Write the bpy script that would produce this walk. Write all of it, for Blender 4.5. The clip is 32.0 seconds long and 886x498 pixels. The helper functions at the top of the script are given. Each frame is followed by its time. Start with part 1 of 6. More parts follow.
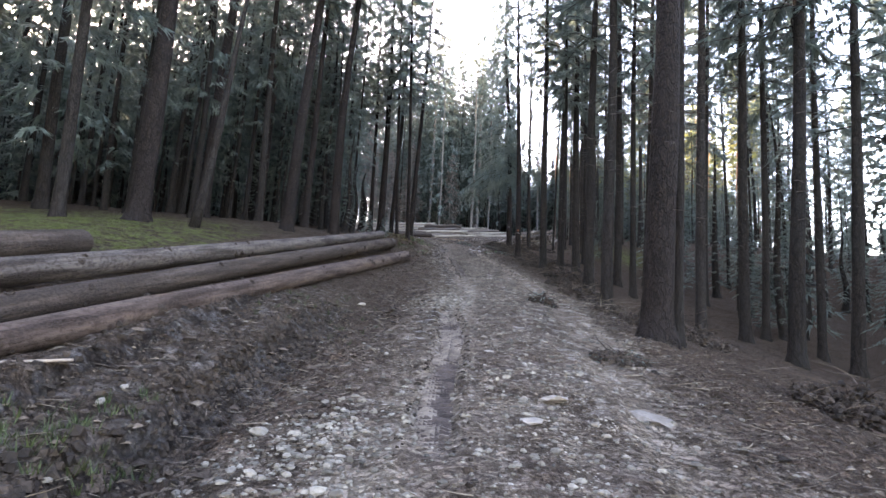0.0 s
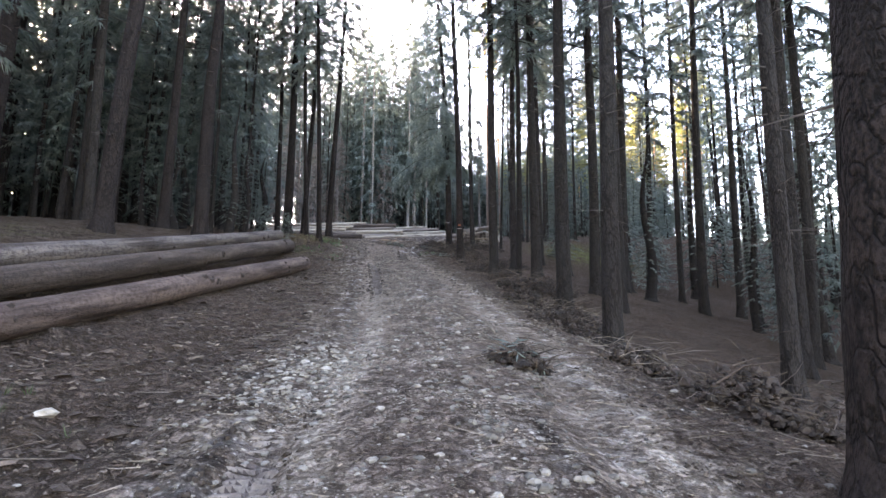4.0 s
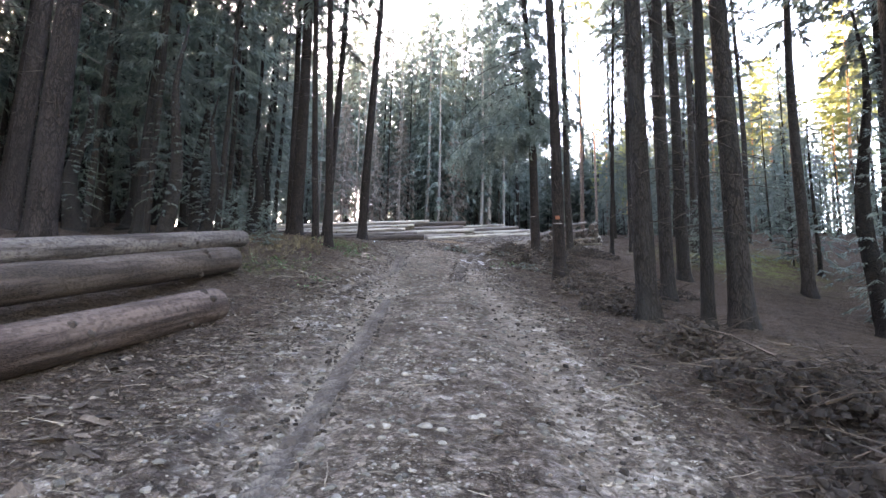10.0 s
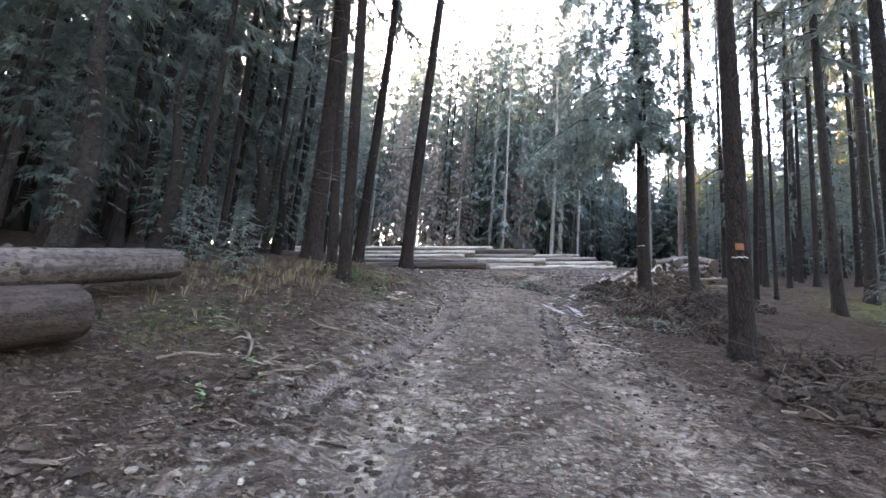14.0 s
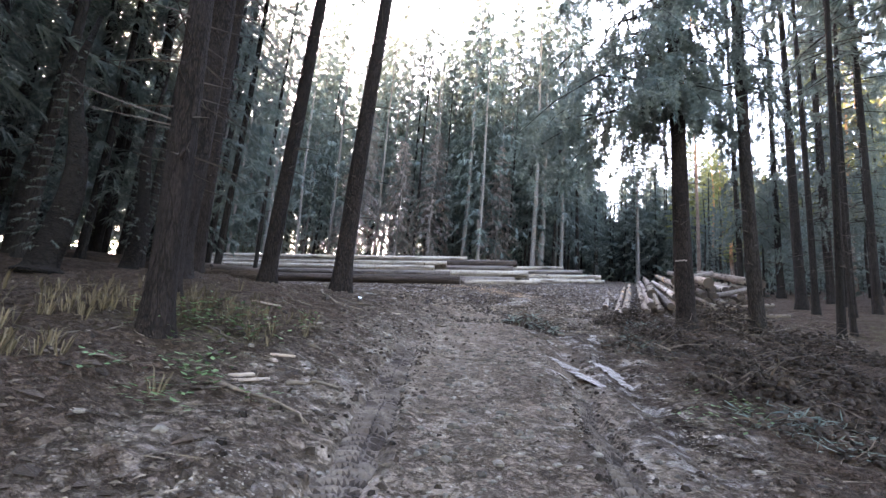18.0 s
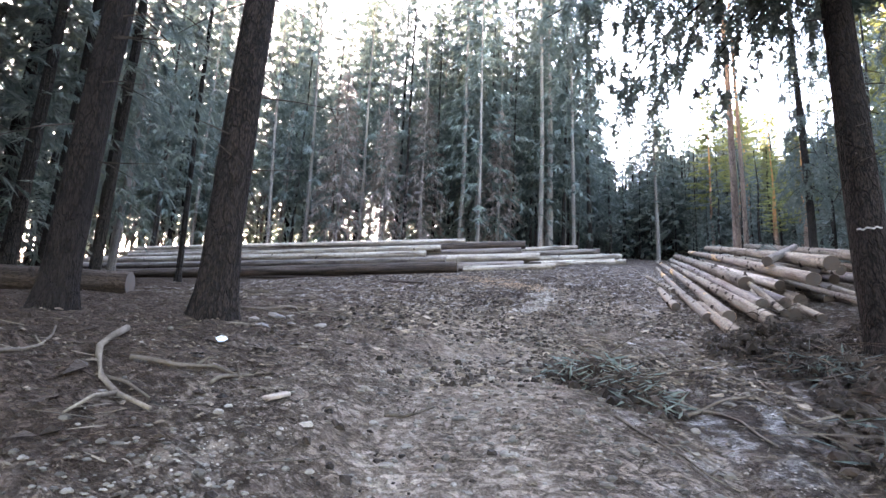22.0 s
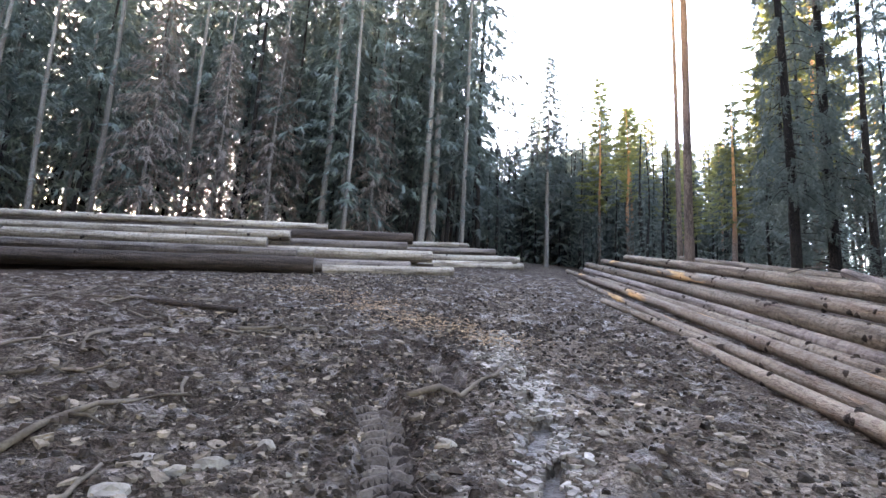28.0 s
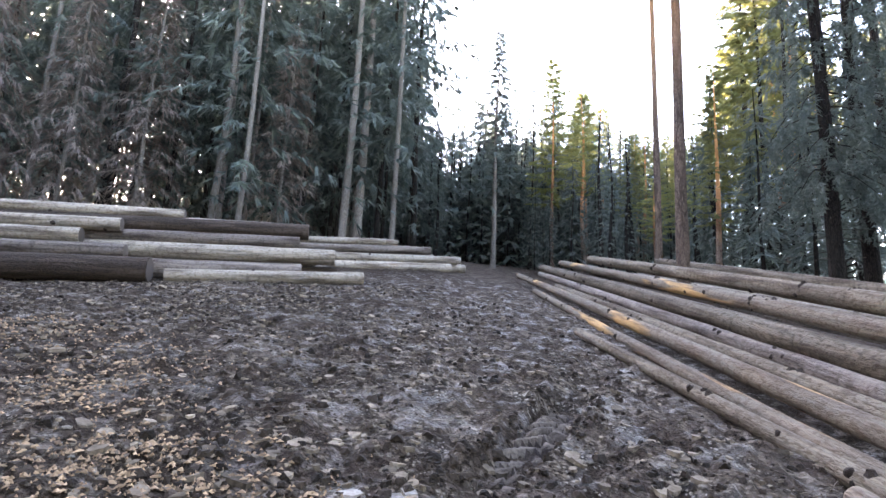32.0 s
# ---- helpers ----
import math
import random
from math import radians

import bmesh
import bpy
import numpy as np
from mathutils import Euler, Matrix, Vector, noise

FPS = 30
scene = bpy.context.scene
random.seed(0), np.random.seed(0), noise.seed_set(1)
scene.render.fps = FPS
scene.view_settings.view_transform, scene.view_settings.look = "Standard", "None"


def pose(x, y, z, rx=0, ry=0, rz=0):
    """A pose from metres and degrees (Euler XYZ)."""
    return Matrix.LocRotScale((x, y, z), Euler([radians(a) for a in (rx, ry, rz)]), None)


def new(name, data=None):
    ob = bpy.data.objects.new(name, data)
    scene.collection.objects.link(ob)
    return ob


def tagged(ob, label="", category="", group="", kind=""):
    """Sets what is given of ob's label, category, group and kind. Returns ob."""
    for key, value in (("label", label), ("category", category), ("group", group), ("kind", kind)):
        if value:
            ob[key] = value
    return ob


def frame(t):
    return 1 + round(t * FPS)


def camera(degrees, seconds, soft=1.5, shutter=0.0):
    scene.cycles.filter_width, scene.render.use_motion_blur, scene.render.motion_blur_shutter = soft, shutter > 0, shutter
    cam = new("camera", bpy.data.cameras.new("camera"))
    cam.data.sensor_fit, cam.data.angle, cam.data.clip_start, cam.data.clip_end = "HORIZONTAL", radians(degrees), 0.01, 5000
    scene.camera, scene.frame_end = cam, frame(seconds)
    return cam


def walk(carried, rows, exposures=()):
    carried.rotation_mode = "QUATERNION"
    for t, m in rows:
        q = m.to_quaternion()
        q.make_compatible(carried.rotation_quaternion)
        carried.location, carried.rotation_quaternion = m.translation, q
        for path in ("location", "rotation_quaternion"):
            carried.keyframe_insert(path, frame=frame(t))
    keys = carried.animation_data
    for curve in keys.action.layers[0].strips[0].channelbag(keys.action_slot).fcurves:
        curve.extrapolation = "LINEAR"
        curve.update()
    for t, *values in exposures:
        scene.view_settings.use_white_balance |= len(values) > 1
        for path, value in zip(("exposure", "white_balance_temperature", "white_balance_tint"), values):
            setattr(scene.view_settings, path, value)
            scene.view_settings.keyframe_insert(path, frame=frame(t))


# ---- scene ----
cam = camera(78.8, 32.0)
STOPS = [(0.0, 4.69, 7900, 25), (4.0, 4.92, 8000, 25), (9.0, 5.20, 7900, 24), (12.0, 5.30, 7800, 25), (15.0, 5.22, 7800, 25), (18.0, 5.14, 7800, 25), (20.0, 5.35, 7700, 24), (24.0, 5.38, 7700, 24), (27.0, 4.97, 8000, 24), (32.0, 4.95, 8000, 24)]  # the camera opens up and warms under the trees
EYE, TILT, LEAN = 1.35, 12.5, 1.36  # first eye height; the track climbs by TILT degrees
# seconds; metres across, along and off the track's slope; yaw, pitch, roll
ROWS = [
    (0.0, -0.000, -0.000, 0.000, 0.06, -3.71, -4.66),
    (0.5, 0.114, 0.963, -0.046, -2.17, -4.08, -3.55),
    (1.0, 0.238, 1.884, -0.081, -4.59, -4.13, -2.65),
    (1.5, 0.344, 2.754, -0.109, -4.27, -4.41, -2.74),
    (2.0, 0.372, 3.584, -0.149, -3.07, -3.23, -4.39),
    (2.5, 0.468, 4.426, -0.200, -4.86, -3.12, -3.93),
    (4.5, 1.105, 7.663, -0.422, -6.23, -3.23, -3.14),
    (5.0, 1.231, 8.454, -0.463, -2.82, -3.75, -2.84),
    (5.5, 1.329, 9.287, -0.473, -1.14, -3.81, -3.24),
    (6.0, 1.413, 10.130, -0.494, 0.29, -5.00, -2.60),
    (6.5, 1.477, 11.034, -0.496, 0.29, -5.25, -3.01),
    (7.0, 1.543, 11.943, -0.507, 0.11, -4.83, -3.06),
    (7.5, 1.610, 12.874, -0.515, -0.39, -4.13, -3.37),
    (8.0, 1.721, 13.771, -0.540, -0.08, -4.00, -3.07),
    (8.5, 1.787, 14.652, -0.550, 0.77, -3.09, -3.23),
    (9.0, 1.854, 15.481, -0.569, 1.84, -3.00, -2.70),
    (9.5, 1.871, 16.306, -0.593, 2.97, -3.78, -2.80),
    (10.0, 1.904, 17.117, -0.646, 2.13, -3.61, -2.26),
    (10.5, 1.879, 17.957, -0.694, 3.85, -4.11, -2.68),
    (11.0, 1.883, 18.778, -0.734, 4.37, -3.85, -3.90),
    (11.5, 1.797, 19.539, -0.764, 6.04, -2.65, -5.15),
    (12.0, 1.700, 20.296, -0.781, 6.88, -3.04, -4.39),
    (12.5, 1.602, 21.010, -0.799, 7.58, -3.18, -3.20),
    (13.0, 1.502, 21.732, -0.800, 7.40, -2.28, -3.24),
    (13.5, 1.406, 22.446, -0.798, 7.52, -1.10, -3.14),
    (14.0, 1.272, 23.137, -0.795, 8.50, -1.11, -4.20),
    (14.5, 1.149, 23.814, -0.820, 7.98, 0.01, -4.54),
    (15.0, 1.088, 24.528, -0.848, 7.22, 2.05, -3.68),
    (15.5, 1.034, 25.221, -0.865, 5.30, 3.83, -1.90),
    (17.5, 0.955, 27.825, -0.788, 2.11, 0.36, -4.89),
    (18.0, 0.900, 28.536, -0.778, 5.71, 0.05, -4.97),
    (18.5, 0.823, 29.268, -0.771, 4.78, 0.68, -5.38),
    (19.0, 0.816, 29.989, -0.781, 3.29, 0.24, -4.56),
    (19.5, 0.782, 30.734, -0.809, 2.92, -0.84, -4.45),
    (20.0, 0.777, 31.496, -0.846, 3.24, -1.40, -4.50),
    (20.5, 0.705, 32.220, -0.868, 3.72, -1.00, -4.20),
    (21.0, 0.693, 32.906, -0.884, 3.60, -1.64, -3.63),
    (21.5, 0.682, 33.552, -0.860, 4.57, -1.90, -2.82),
    (22.0, 0.633, 34.196, -0.846, 5.55, -1.75, -2.65),
    (22.5, 0.611, 34.850, -0.848, 3.94, -2.21, -3.43),
    (23.0, 0.564, 35.477, -0.847, 0.68, -2.88, -4.41),
    (23.5, 0.559, 36.099, -0.839, 0.09, -2.78, -6.44),
    (24.0, 0.483, 36.672, -0.836, 3.20, -2.20, -6.79),
    (24.5, 0.354, 37.274, -0.828, 5.57, -3.02, -6.64),
    (26.5, -0.130, 39.785, -0.749, 5.35, -1.78, -5.86),
    (27.0, -0.152, 40.534, -0.817, 2.80, -1.47, -6.08),
    (27.5, -0.093, 41.394, -0.910, -3.38, -1.23, -6.61),
    (28.0, 0.074, 42.233, -0.975, -9.24, -1.55, -6.84),
    (28.5, 0.267, 42.987, -0.994, -10.28, -1.89, -7.50),
    (29.0, 0.431, 43.692, -0.987, -12.03, -2.23, -7.95),
    (29.5, 0.656, 44.334, -0.992, -15.84, -2.19, -8.05),
    (30.0, 0.898, 44.972, -0.999, -20.83, -2.02, -7.54),
    (30.5, 1.245, 45.610, -1.036, -23.04, -0.80, -7.93),
    (31.0, 1.542, 46.240, -1.045, -21.24, -0.22, -9.11),
    (31.5, 1.810, 46.768, -1.021, -18.13, -0.92, -8.35),
    (32.0, 1.967, 47.226, -0.961, -14.69, -1.16, -7.47),
]
walk(cam, [(t, pose(0, 0, EYE, TILT, LEAN, 0) @ pose(x, y, z, 90 + pitch, roll, yaw)) for t, x, y, z, yaw, pitch, roll in ROWS],
     exposures=STOPS)

# ---------------------------------------------------------------- light
SUN_AZ, SUN_EL = 36.0, 21.3  # degrees left of straight ahead, and above level
world = bpy.data.worlds.new("sky")
scene.world = world
world.use_nodes = True
wn = world.node_tree.nodes
sky = wn.new("ShaderNodeTexSky")
sky.sky_type, sky.sun_disc = "NISHITA", False
sky.sun_elevation, sky.sun_rotation = radians(SUN_EL), radians(-SUN_AZ)
sky.air_density, sky.dust_density, sky.ozone_density = 1.0, 1.2, 0.8
world.node_tree.links.new(sky.outputs[0], wn["Background"].inputs[0])
wn["Background"].inputs[1].default_value = 0.15

sun = new("sun", bpy.data.lights.new("sun", "SUN"))
sun.data.energy, sun.data.angle, sun.data.color = 5.0, radians(0.6), (1.0, 0.86, 0.66)
az, el = radians(SUN_AZ), radians(SUN_EL)
TO_SUN = Vector((-math.sin(az) * math.cos(el), math.cos(az) * math.cos(el), math.sin(el)))
sun.matrix_world = Matrix.Translation((-30, 40, 60)) @ TO_SUN.to_track_quat("Z", "Y").to_matrix().to_4x4()


# ---------------------------------------------------------------- materials
def shader(name):
    m = bpy.data.materials.new(name)
    m.use_nodes = True
    nt = m.node_tree
    return m, nt, nt.nodes["Principled BSDF"]


def node(nt, kind, **props):
    n = nt.nodes.new(kind)
    for key, value in props.items():
        if key in ("Scale", "Detail", "Roughness", "Randomness", "Strength", "Distance", "W", "Fac", "Distortion"):
            n.inputs[key].default_value = value
        else:
            setattr(n, key, value)
    return n


def coords(nt, stretch=(1, 1, 1)):
    tc, mp = node(nt, "ShaderNodeTexCoord"), node(nt, "ShaderNodeMapping")
    nt.links.new(tc.outputs["Object"], mp.inputs[0])
    mp.inputs["Scale"].default_value = stretch
    return mp.outputs[0]


def noise_fac(nt, vec, scale, low=0.35, high=0.65, detail=3.5, rough=0.5):
    n, r = node(nt, "ShaderNodeTexNoise", Scale=scale, Detail=detail, Roughness=rough), node(nt, "ShaderNodeMapRange")
    nt.links.new(vec, n.inputs["Vector"])
    nt.links.new(n.outputs[0], r.inputs[0])
    r.inputs[1].default_value, r.inputs[2].default_value = low, high
    return r.outputs[0]


def blend(nt, fac, a, b, kind="MIX"):
    m = node(nt, "ShaderNodeMix", data_type="RGBA", blend_type=kind)
    for socket, value in ((m.inputs[0], fac), (m.inputs[6], a), (m.inputs[7], b)):
        if isinstance(value, (tuple, float, int)):
            socket.default_value = (*value, 1) if isinstance(value, tuple) else value
        else:
            nt.links.new(value, socket)
    return m.outputs[2]


def maths(nt, op, a, b=0.0, clamp=False):
    m = node(nt, "ShaderNodeMath", operation=op, use_clamp=clamp)
    for socket, value in ((m.inputs[0], a), (m.inputs[1], b)):
        if isinstance(value, (float, int)):
            socket.default_value = value
        else:
            nt.links.new(value, socket)
    return m.outputs[0]


def bump(nt, bsdf, height, strength=0.5, distance=0.02):
    b = node(nt, "ShaderNodeBump", Strength=strength, Distance=distance)
    nt.links.new(height, b.inputs["Height"])
    nt.links.new(b.outputs[0], bsdf.inputs["Normal"])


def vary(nt, colour, amount=0.25):
    """Lighter and darker from object to object."""
    info, r = node(nt, "ShaderNodeObjectInfo"), node(nt, "ShaderNodeMapRange")
    nt.links.new(info.outputs["Random"], r.inputs[0])
    r.inputs[3].default_value, r.inputs[4].default_value = 1 - amount, 1 + amount
    h = node(nt, "ShaderNodeHueSaturation")
    nt.links.new(colour, h.inputs["Color"])
    nt.links.new(r.outputs[0], h.inputs["Value"])
    return h.outputs[0]


def bark_material(name, dark, light, tint, plates=9.0, deep=0.02, pine=None):
    m, nt, b = shader(name)
    v = coords(nt, (1, 1, 0.35))
    cells = node(nt, "ShaderNodeTexVoronoi", feature="DISTANCE_TO_EDGE", Scale=plates)
    warp = node(nt, "ShaderNodeTexNoise", Scale=6.0, Detail=4.0)
    nt.links.new(v, warp.inputs["Vector"])
    nt.links.new(blend(nt, 0.22, v, warp.outputs[1]), cells.inputs["Vector"])
    crack = node(nt, "ShaderNodeMapRange")
    nt.links.new(cells.outputs[0], crack.inputs[0])
    crack.inputs[2].default_value = 0.12
    fine = noise_fac(nt, v, 55.0)
    big = noise_fac(nt, v, 1.7, 0.4, 0.68)
    colour = blend(nt, crack.outputs[0], dark, blend(nt, fine, dark, light))
    colour = blend(nt, maths(nt, "MULTIPLY", big, 0.55), colour, tint)
    if pine:
        tc, sep, r = node(nt, "ShaderNodeTexCoord"), node(nt, "ShaderNodeSeparateXYZ"), node(nt, "ShaderNodeMapRange")
        nt.links.new(tc.outputs["Object"], sep.inputs[0])
        nt.links.new(sep.outputs[2], r.inputs[0])
        r.inputs[1].default_value, r.inputs[2].default_value = 5.0, 12.0
        colour = blend(nt, r.outputs[0], colour, blend(nt, fine, pine, tuple(c * 1.5 for c in pine)))
    nt.links.new(vary(nt, colour), b.inputs["Base Color"])
    b.inputs["Roughness"].default_value = 0.9
    b.inputs["Specular IOR Level"].default_value = 0.08
    bump(nt, b, maths(nt, "ADD", crack.outputs[0], maths(nt, "MULTIPLY", fine, 0.5)), 0.9, deep)
    return m


# Spruce barks near black: the trunks' backlit dark is put into the colour.
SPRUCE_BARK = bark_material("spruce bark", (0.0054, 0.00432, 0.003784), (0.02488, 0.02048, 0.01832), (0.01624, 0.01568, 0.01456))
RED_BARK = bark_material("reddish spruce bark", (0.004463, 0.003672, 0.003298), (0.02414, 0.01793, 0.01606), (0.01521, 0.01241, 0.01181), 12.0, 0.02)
PINE_BARK = bark_material("pine bark", (0.05, 0.035, 0.028), (0.17, 0.125, 0.1), (0.13, 0.095, 0.08), 6.0, 0.03, (0.34, 0.16, 0.07))
PALE_BARK = bark_material("pale thin bark", (0.062, 0.0527, 0.0465), (0.155, 0.1395, 0.124), (0.1116, 0.1054, 0.0961), 14.0, 0.008)


def needle_material(name, a, b_, through_):
    m, nt, b = shader(name)
    v = coords(nt)
    colour = blend(nt, noise_fac(nt, v, 0.9), a, b_)
    colour = blend(nt, maths(nt, "MULTIPLY", noise_fac(nt, v, 14.0), 0.5), colour, tuple(c * 0.55 for c in a))
    colour = vary(nt, colour, 0.3)
    nt.links.new(colour, b.inputs["Base Color"])
    b.inputs["Roughness"].default_value = 0.65
    b.inputs["Specular IOR Level"].default_value = 0.25
    t, mix = node(nt, "ShaderNodeBsdfTranslucent"), node(nt, "ShaderNodeMixShader", Fac=through_)
    nt.links.new(colour, t.inputs[0])
    nt.links.new(b.outputs[0], mix.inputs[1])
    nt.links.new(t.outputs[0], mix.inputs[2])
    nt.links.new(mix.outputs[0], nt.nodes["Material Output"].inputs[0])
    return m


SPRUCE_GREEN = needle_material("spruce needles", (0.07603, 0.1057, 0.09828), (0.1244, 0.1463, 0.1205), 0.5)
# Pine needles yellowed: the low sun's light on them is put into colour.
PINE_GREEN = needle_material("pine needles", (0.14, 0.16, 0.065), (0.22, 0.215, 0.075), 0.55)
DEAD_NEEDLES = needle_material("dead grey twigs and needles", (0.1425, 0.1125, 0.09375), (0.2175, 0.18, 0.1537), 0.3)
LEAF_GREEN = needle_material("bramble leaves", (0.05, 0.10, 0.04), (0.09, 0.15, 0.06), 0.3)


def wood_material(name, bare, grey, bark, bark_share, gloss=0.8, spot=0.6, torn=None):
    """A felled log: weathered bare wood, with scales and strips of bark still on it."""
    m, nt, b = shader(name)
    v = coords(nt, (1, 1, 0.3))
    strips = noise_fac(nt, coords(nt, (1, 1, 0.09)), 6.5, bark_share - 0.09, bark_share + 0.09, 6.0, 0.62)
    scales = noise_fac(nt, coords(nt, (1, 1, 0.6)), 22.0, 0.5, 0.6, 3.0, 0.5)
    streak = noise_fac(nt, coords(nt, (1, 1, 0.05)), 22.0, 0.3, 0.7)
    fine = noise_fac(nt, v, 85.0)
    rings = noise_fac(nt, coords(nt, (0.4, 0.4, 1)), 9.0, 0.56, 0.66)
    wood = blend(nt, streak, bare, grey)
    wood = blend(nt, maths(nt, "MULTIPLY", scales, spot), wood, bark)
    wood = blend(nt, maths(nt, "MULTIPLY", rings, 0.35), wood, tuple(c * 0.8 for c in bark))
    # torn is the colour of long patches laid over the wood by noise
    if torn:
        wood = blend(nt, noise_fac(nt, coords(nt, (1, 1, 0.12)), 2.4, 0.54, 0.58), wood, torn)
    colour = blend(nt, strips, wood, blend(nt, fine, tuple(c * 0.55 for c in bark), tuple(c * 1.5 for c in bark)))
    nt.links.new(vary(nt, colour, 0.22), b.inputs["Base Color"])
    b.inputs["Roughness"].default_value = gloss
    b.inputs["Specular IOR Level"].default_value = 0.1
    h = maths(nt, "ADD", strips, maths(nt, "ADD", maths(nt, "MULTIPLY", scales, 0.6), maths(nt, "MULTIPLY", fine, 0.5)))
    bump(nt, b, h, 0.9, 0.014)
    return m


LOG_PALE = wood_material("weathered pale log", (0.316, 0.268, 0.212), (0.245, 0.224, 0.193), (0.0872, 0.0686, 0.0532), 0.56, spot=0.45)
LOG_BARKY = wood_material("half-barked log", (0.17, 0.142, 0.122), (0.115, 0.1, 0.09), (0.042, 0.032, 0.027), 0.55, spot=0.4)
LOG_ROAD = wood_material("worn reddish log", (0.08527, 0.05952, 0.04851), (0.05768, 0.04301, 0.03667), (0.02132, 0.01435, 0.0117), 0.52, spot=0.55)
LOG_GREY = wood_material("grey barked log", (0.115, 0.094, 0.08), (0.078, 0.068, 0.062), (0.026, 0.02, 0.017), 0.53, spot=0.6)
LOG_DARK = wood_material("dark barked log", (0.063, 0.04494, 0.03528), (0.05551, 0.04424, 0.03724), (0.02218, 0.01638, 0.0133), 0.46)
LOG_SLIM = wood_material("slim pile log", (0.1664, 0.131, 0.09676), (0.1288, 0.1168, 0.0943), (0.05296, 0.0394, 0.02944), 0.53, spot=0.6)
LOG_ORANGE = wood_material("log with orange patches", (0.183, 0.145, 0.11), (0.142, 0.128, 0.106), (0.0823, 0.0591, 0.0447), 0.56, spot=0.5, torn=(0.46, 0.28, 0.13))


def end_material():
    m, nt, b = shader("sawn log end")
    v = coords(nt)
    sep = node(nt, "ShaderNodeVectorMath", operation="MULTIPLY")
    nt.links.new(v, sep.inputs[0])
    sep.inputs[1].default_value = (1, 1, 0)
    length = node(nt, "ShaderNodeVectorMath", operation="LENGTH")
    nt.links.new(sep.outputs[0], length.inputs[0])
    rings = maths(nt, "SINE", maths(nt, "MULTIPLY", length.outputs["Value"], 420.0))
    colour = blend(nt, maths(nt, "MULTIPLY", maths(nt, "ADD", rings, 1.0), 0.25), (0.065, 0.045, 0.033), (0.034, 0.025, 0.019))
    colour = blend(nt, noise_fac(nt, v, 6.0), colour, (0.05, 0.04, 0.034))
    nt.links.new(colour, b.inputs["Base Color"])
    b.inputs["Roughness"].default_value = 0.85
    return m


LOG_END = end_material()


def plain_material(name, a, b_, scale, rough=0.85, relief=0.004, fine=60.0, by_island=False):
    m, nt, b = shader(name)
    v = coords(nt)
    f = noise_fac(nt, v, fine)
    colour = blend(nt, noise_fac(nt, v, scale), a, b_)
    colour = blend(nt, maths(nt, "MULTIPLY", f, 0.4), colour, tuple(c * 0.55 for c in a))
    if by_island:
        g, r, h = node(nt, "ShaderNodeNewGeometry"), node(nt, "ShaderNodeMapRange"), node(nt, "ShaderNodeHueSaturation")
        nt.links.new(g.outputs["Random Per Island"], r.inputs[0])
        r.inputs[3].default_value, r.inputs[4].default_value = 0.5, 1.5
        nt.links.new(r.outputs[0], h.inputs["Value"])
        nt.links.new(colour, h.inputs["Color"])
        colour = h.outputs[0]
    nt.links.new(vary(nt, colour), b.inputs["Base Color"])
    b.inputs["Roughness"].default_value = rough
    b.inputs["Specular IOR Level"].default_value = 0.1
    bump(nt, b, f, 0.6, relief)
    return m


STONE = plain_material("pale limestone", (0.09266, 0.082, 0.06945), (0.1747, 0.1583, 0.1361), 5.0, 0.85, 0.006, 40.0, True)
DARK_STONE = plain_material("dark stone", (0.1, 0.095, 0.09), (0.17, 0.16, 0.15), 6.0, 0.8, 0.006, 40.0)
CHIPS = plain_material("bark chips", (0.02917, 0.02065, 0.0151), (0.1162, 0.09398, 0.07245), 3.0, 0.85, 0.003, 60.0, True)
CLODS = plain_material("mud clods", (0.01407, 0.0105, 0.00816), (0.03615, 0.02656, 0.02047), 4.0, 0.7, 0.01, 30.0, True)
CRUST = plain_material("dried mud crust", (0.0855, 0.068, 0.0513), (0.187, 0.154, 0.12), 5.0, 0.85, 0.008, 35.0, True)
# Clay made paler by the sky reflection painted into it.
CLAY_GLEAM = plain_material("pale clay with sky gleam", (0.1122, 0.1003, 0.0891), (0.2046, 0.1881, 0.1703), 5.0, 0.5, 0.008, 35.0, True)
TWIG = plain_material("dead twigs", (0.0524, 0.0416, 0.0323), (0.118, 0.0994, 0.0792), 3.0, 0.85, 0.003, 50.0, True)
SLASH = plain_material("felling slash", (0.02602, 0.0195, 0.015), (0.07575, 0.05737, 0.0444), 3.0, 0.9, 0.004, 50.0, True)
GRASS = plain_material("grass blades", (0.01925, 0.03, 0.0121), (0.04125, 0.05, 0.022), 2.0, 0.7, 0.002, 30.0, True)
DRY_GRASS = plain_material("dry grass", (0.06, 0.0468, 0.0288), (0.12, 0.096, 0.06), 2.0, 0.8, 0.002, 30.0, True)
SPLINTER = plain_material("pale split wood", (0.15, 0.12, 0.1), (0.24, 0.2, 0.165), 8.0, 0.8, 0.003, 70.0)
ORANGE_PAINT = plain_material("orange spray paint", (0.16, 0.055, 0.028), (0.08, 0.045, 0.034), 26.0)
WHITE_PAINT = plain_material("white spray paint", (0.36, 0.34, 0.32), (0.2, 0.185, 0.175), 26.0)
LITTER_BLUE = plain_material("pale blue plastic", (0.5, 0.6, 0.66), (0.58, 0.66, 0.7), 10.0, 0.4)
SAWDUST_AND_SUN = plain_material("orange sawdust and sun patches", (0.16, 0.11, 0.075), (0.24, 0.165, 0.105), 6.0, 0.9, 0.003, 60.0, True)


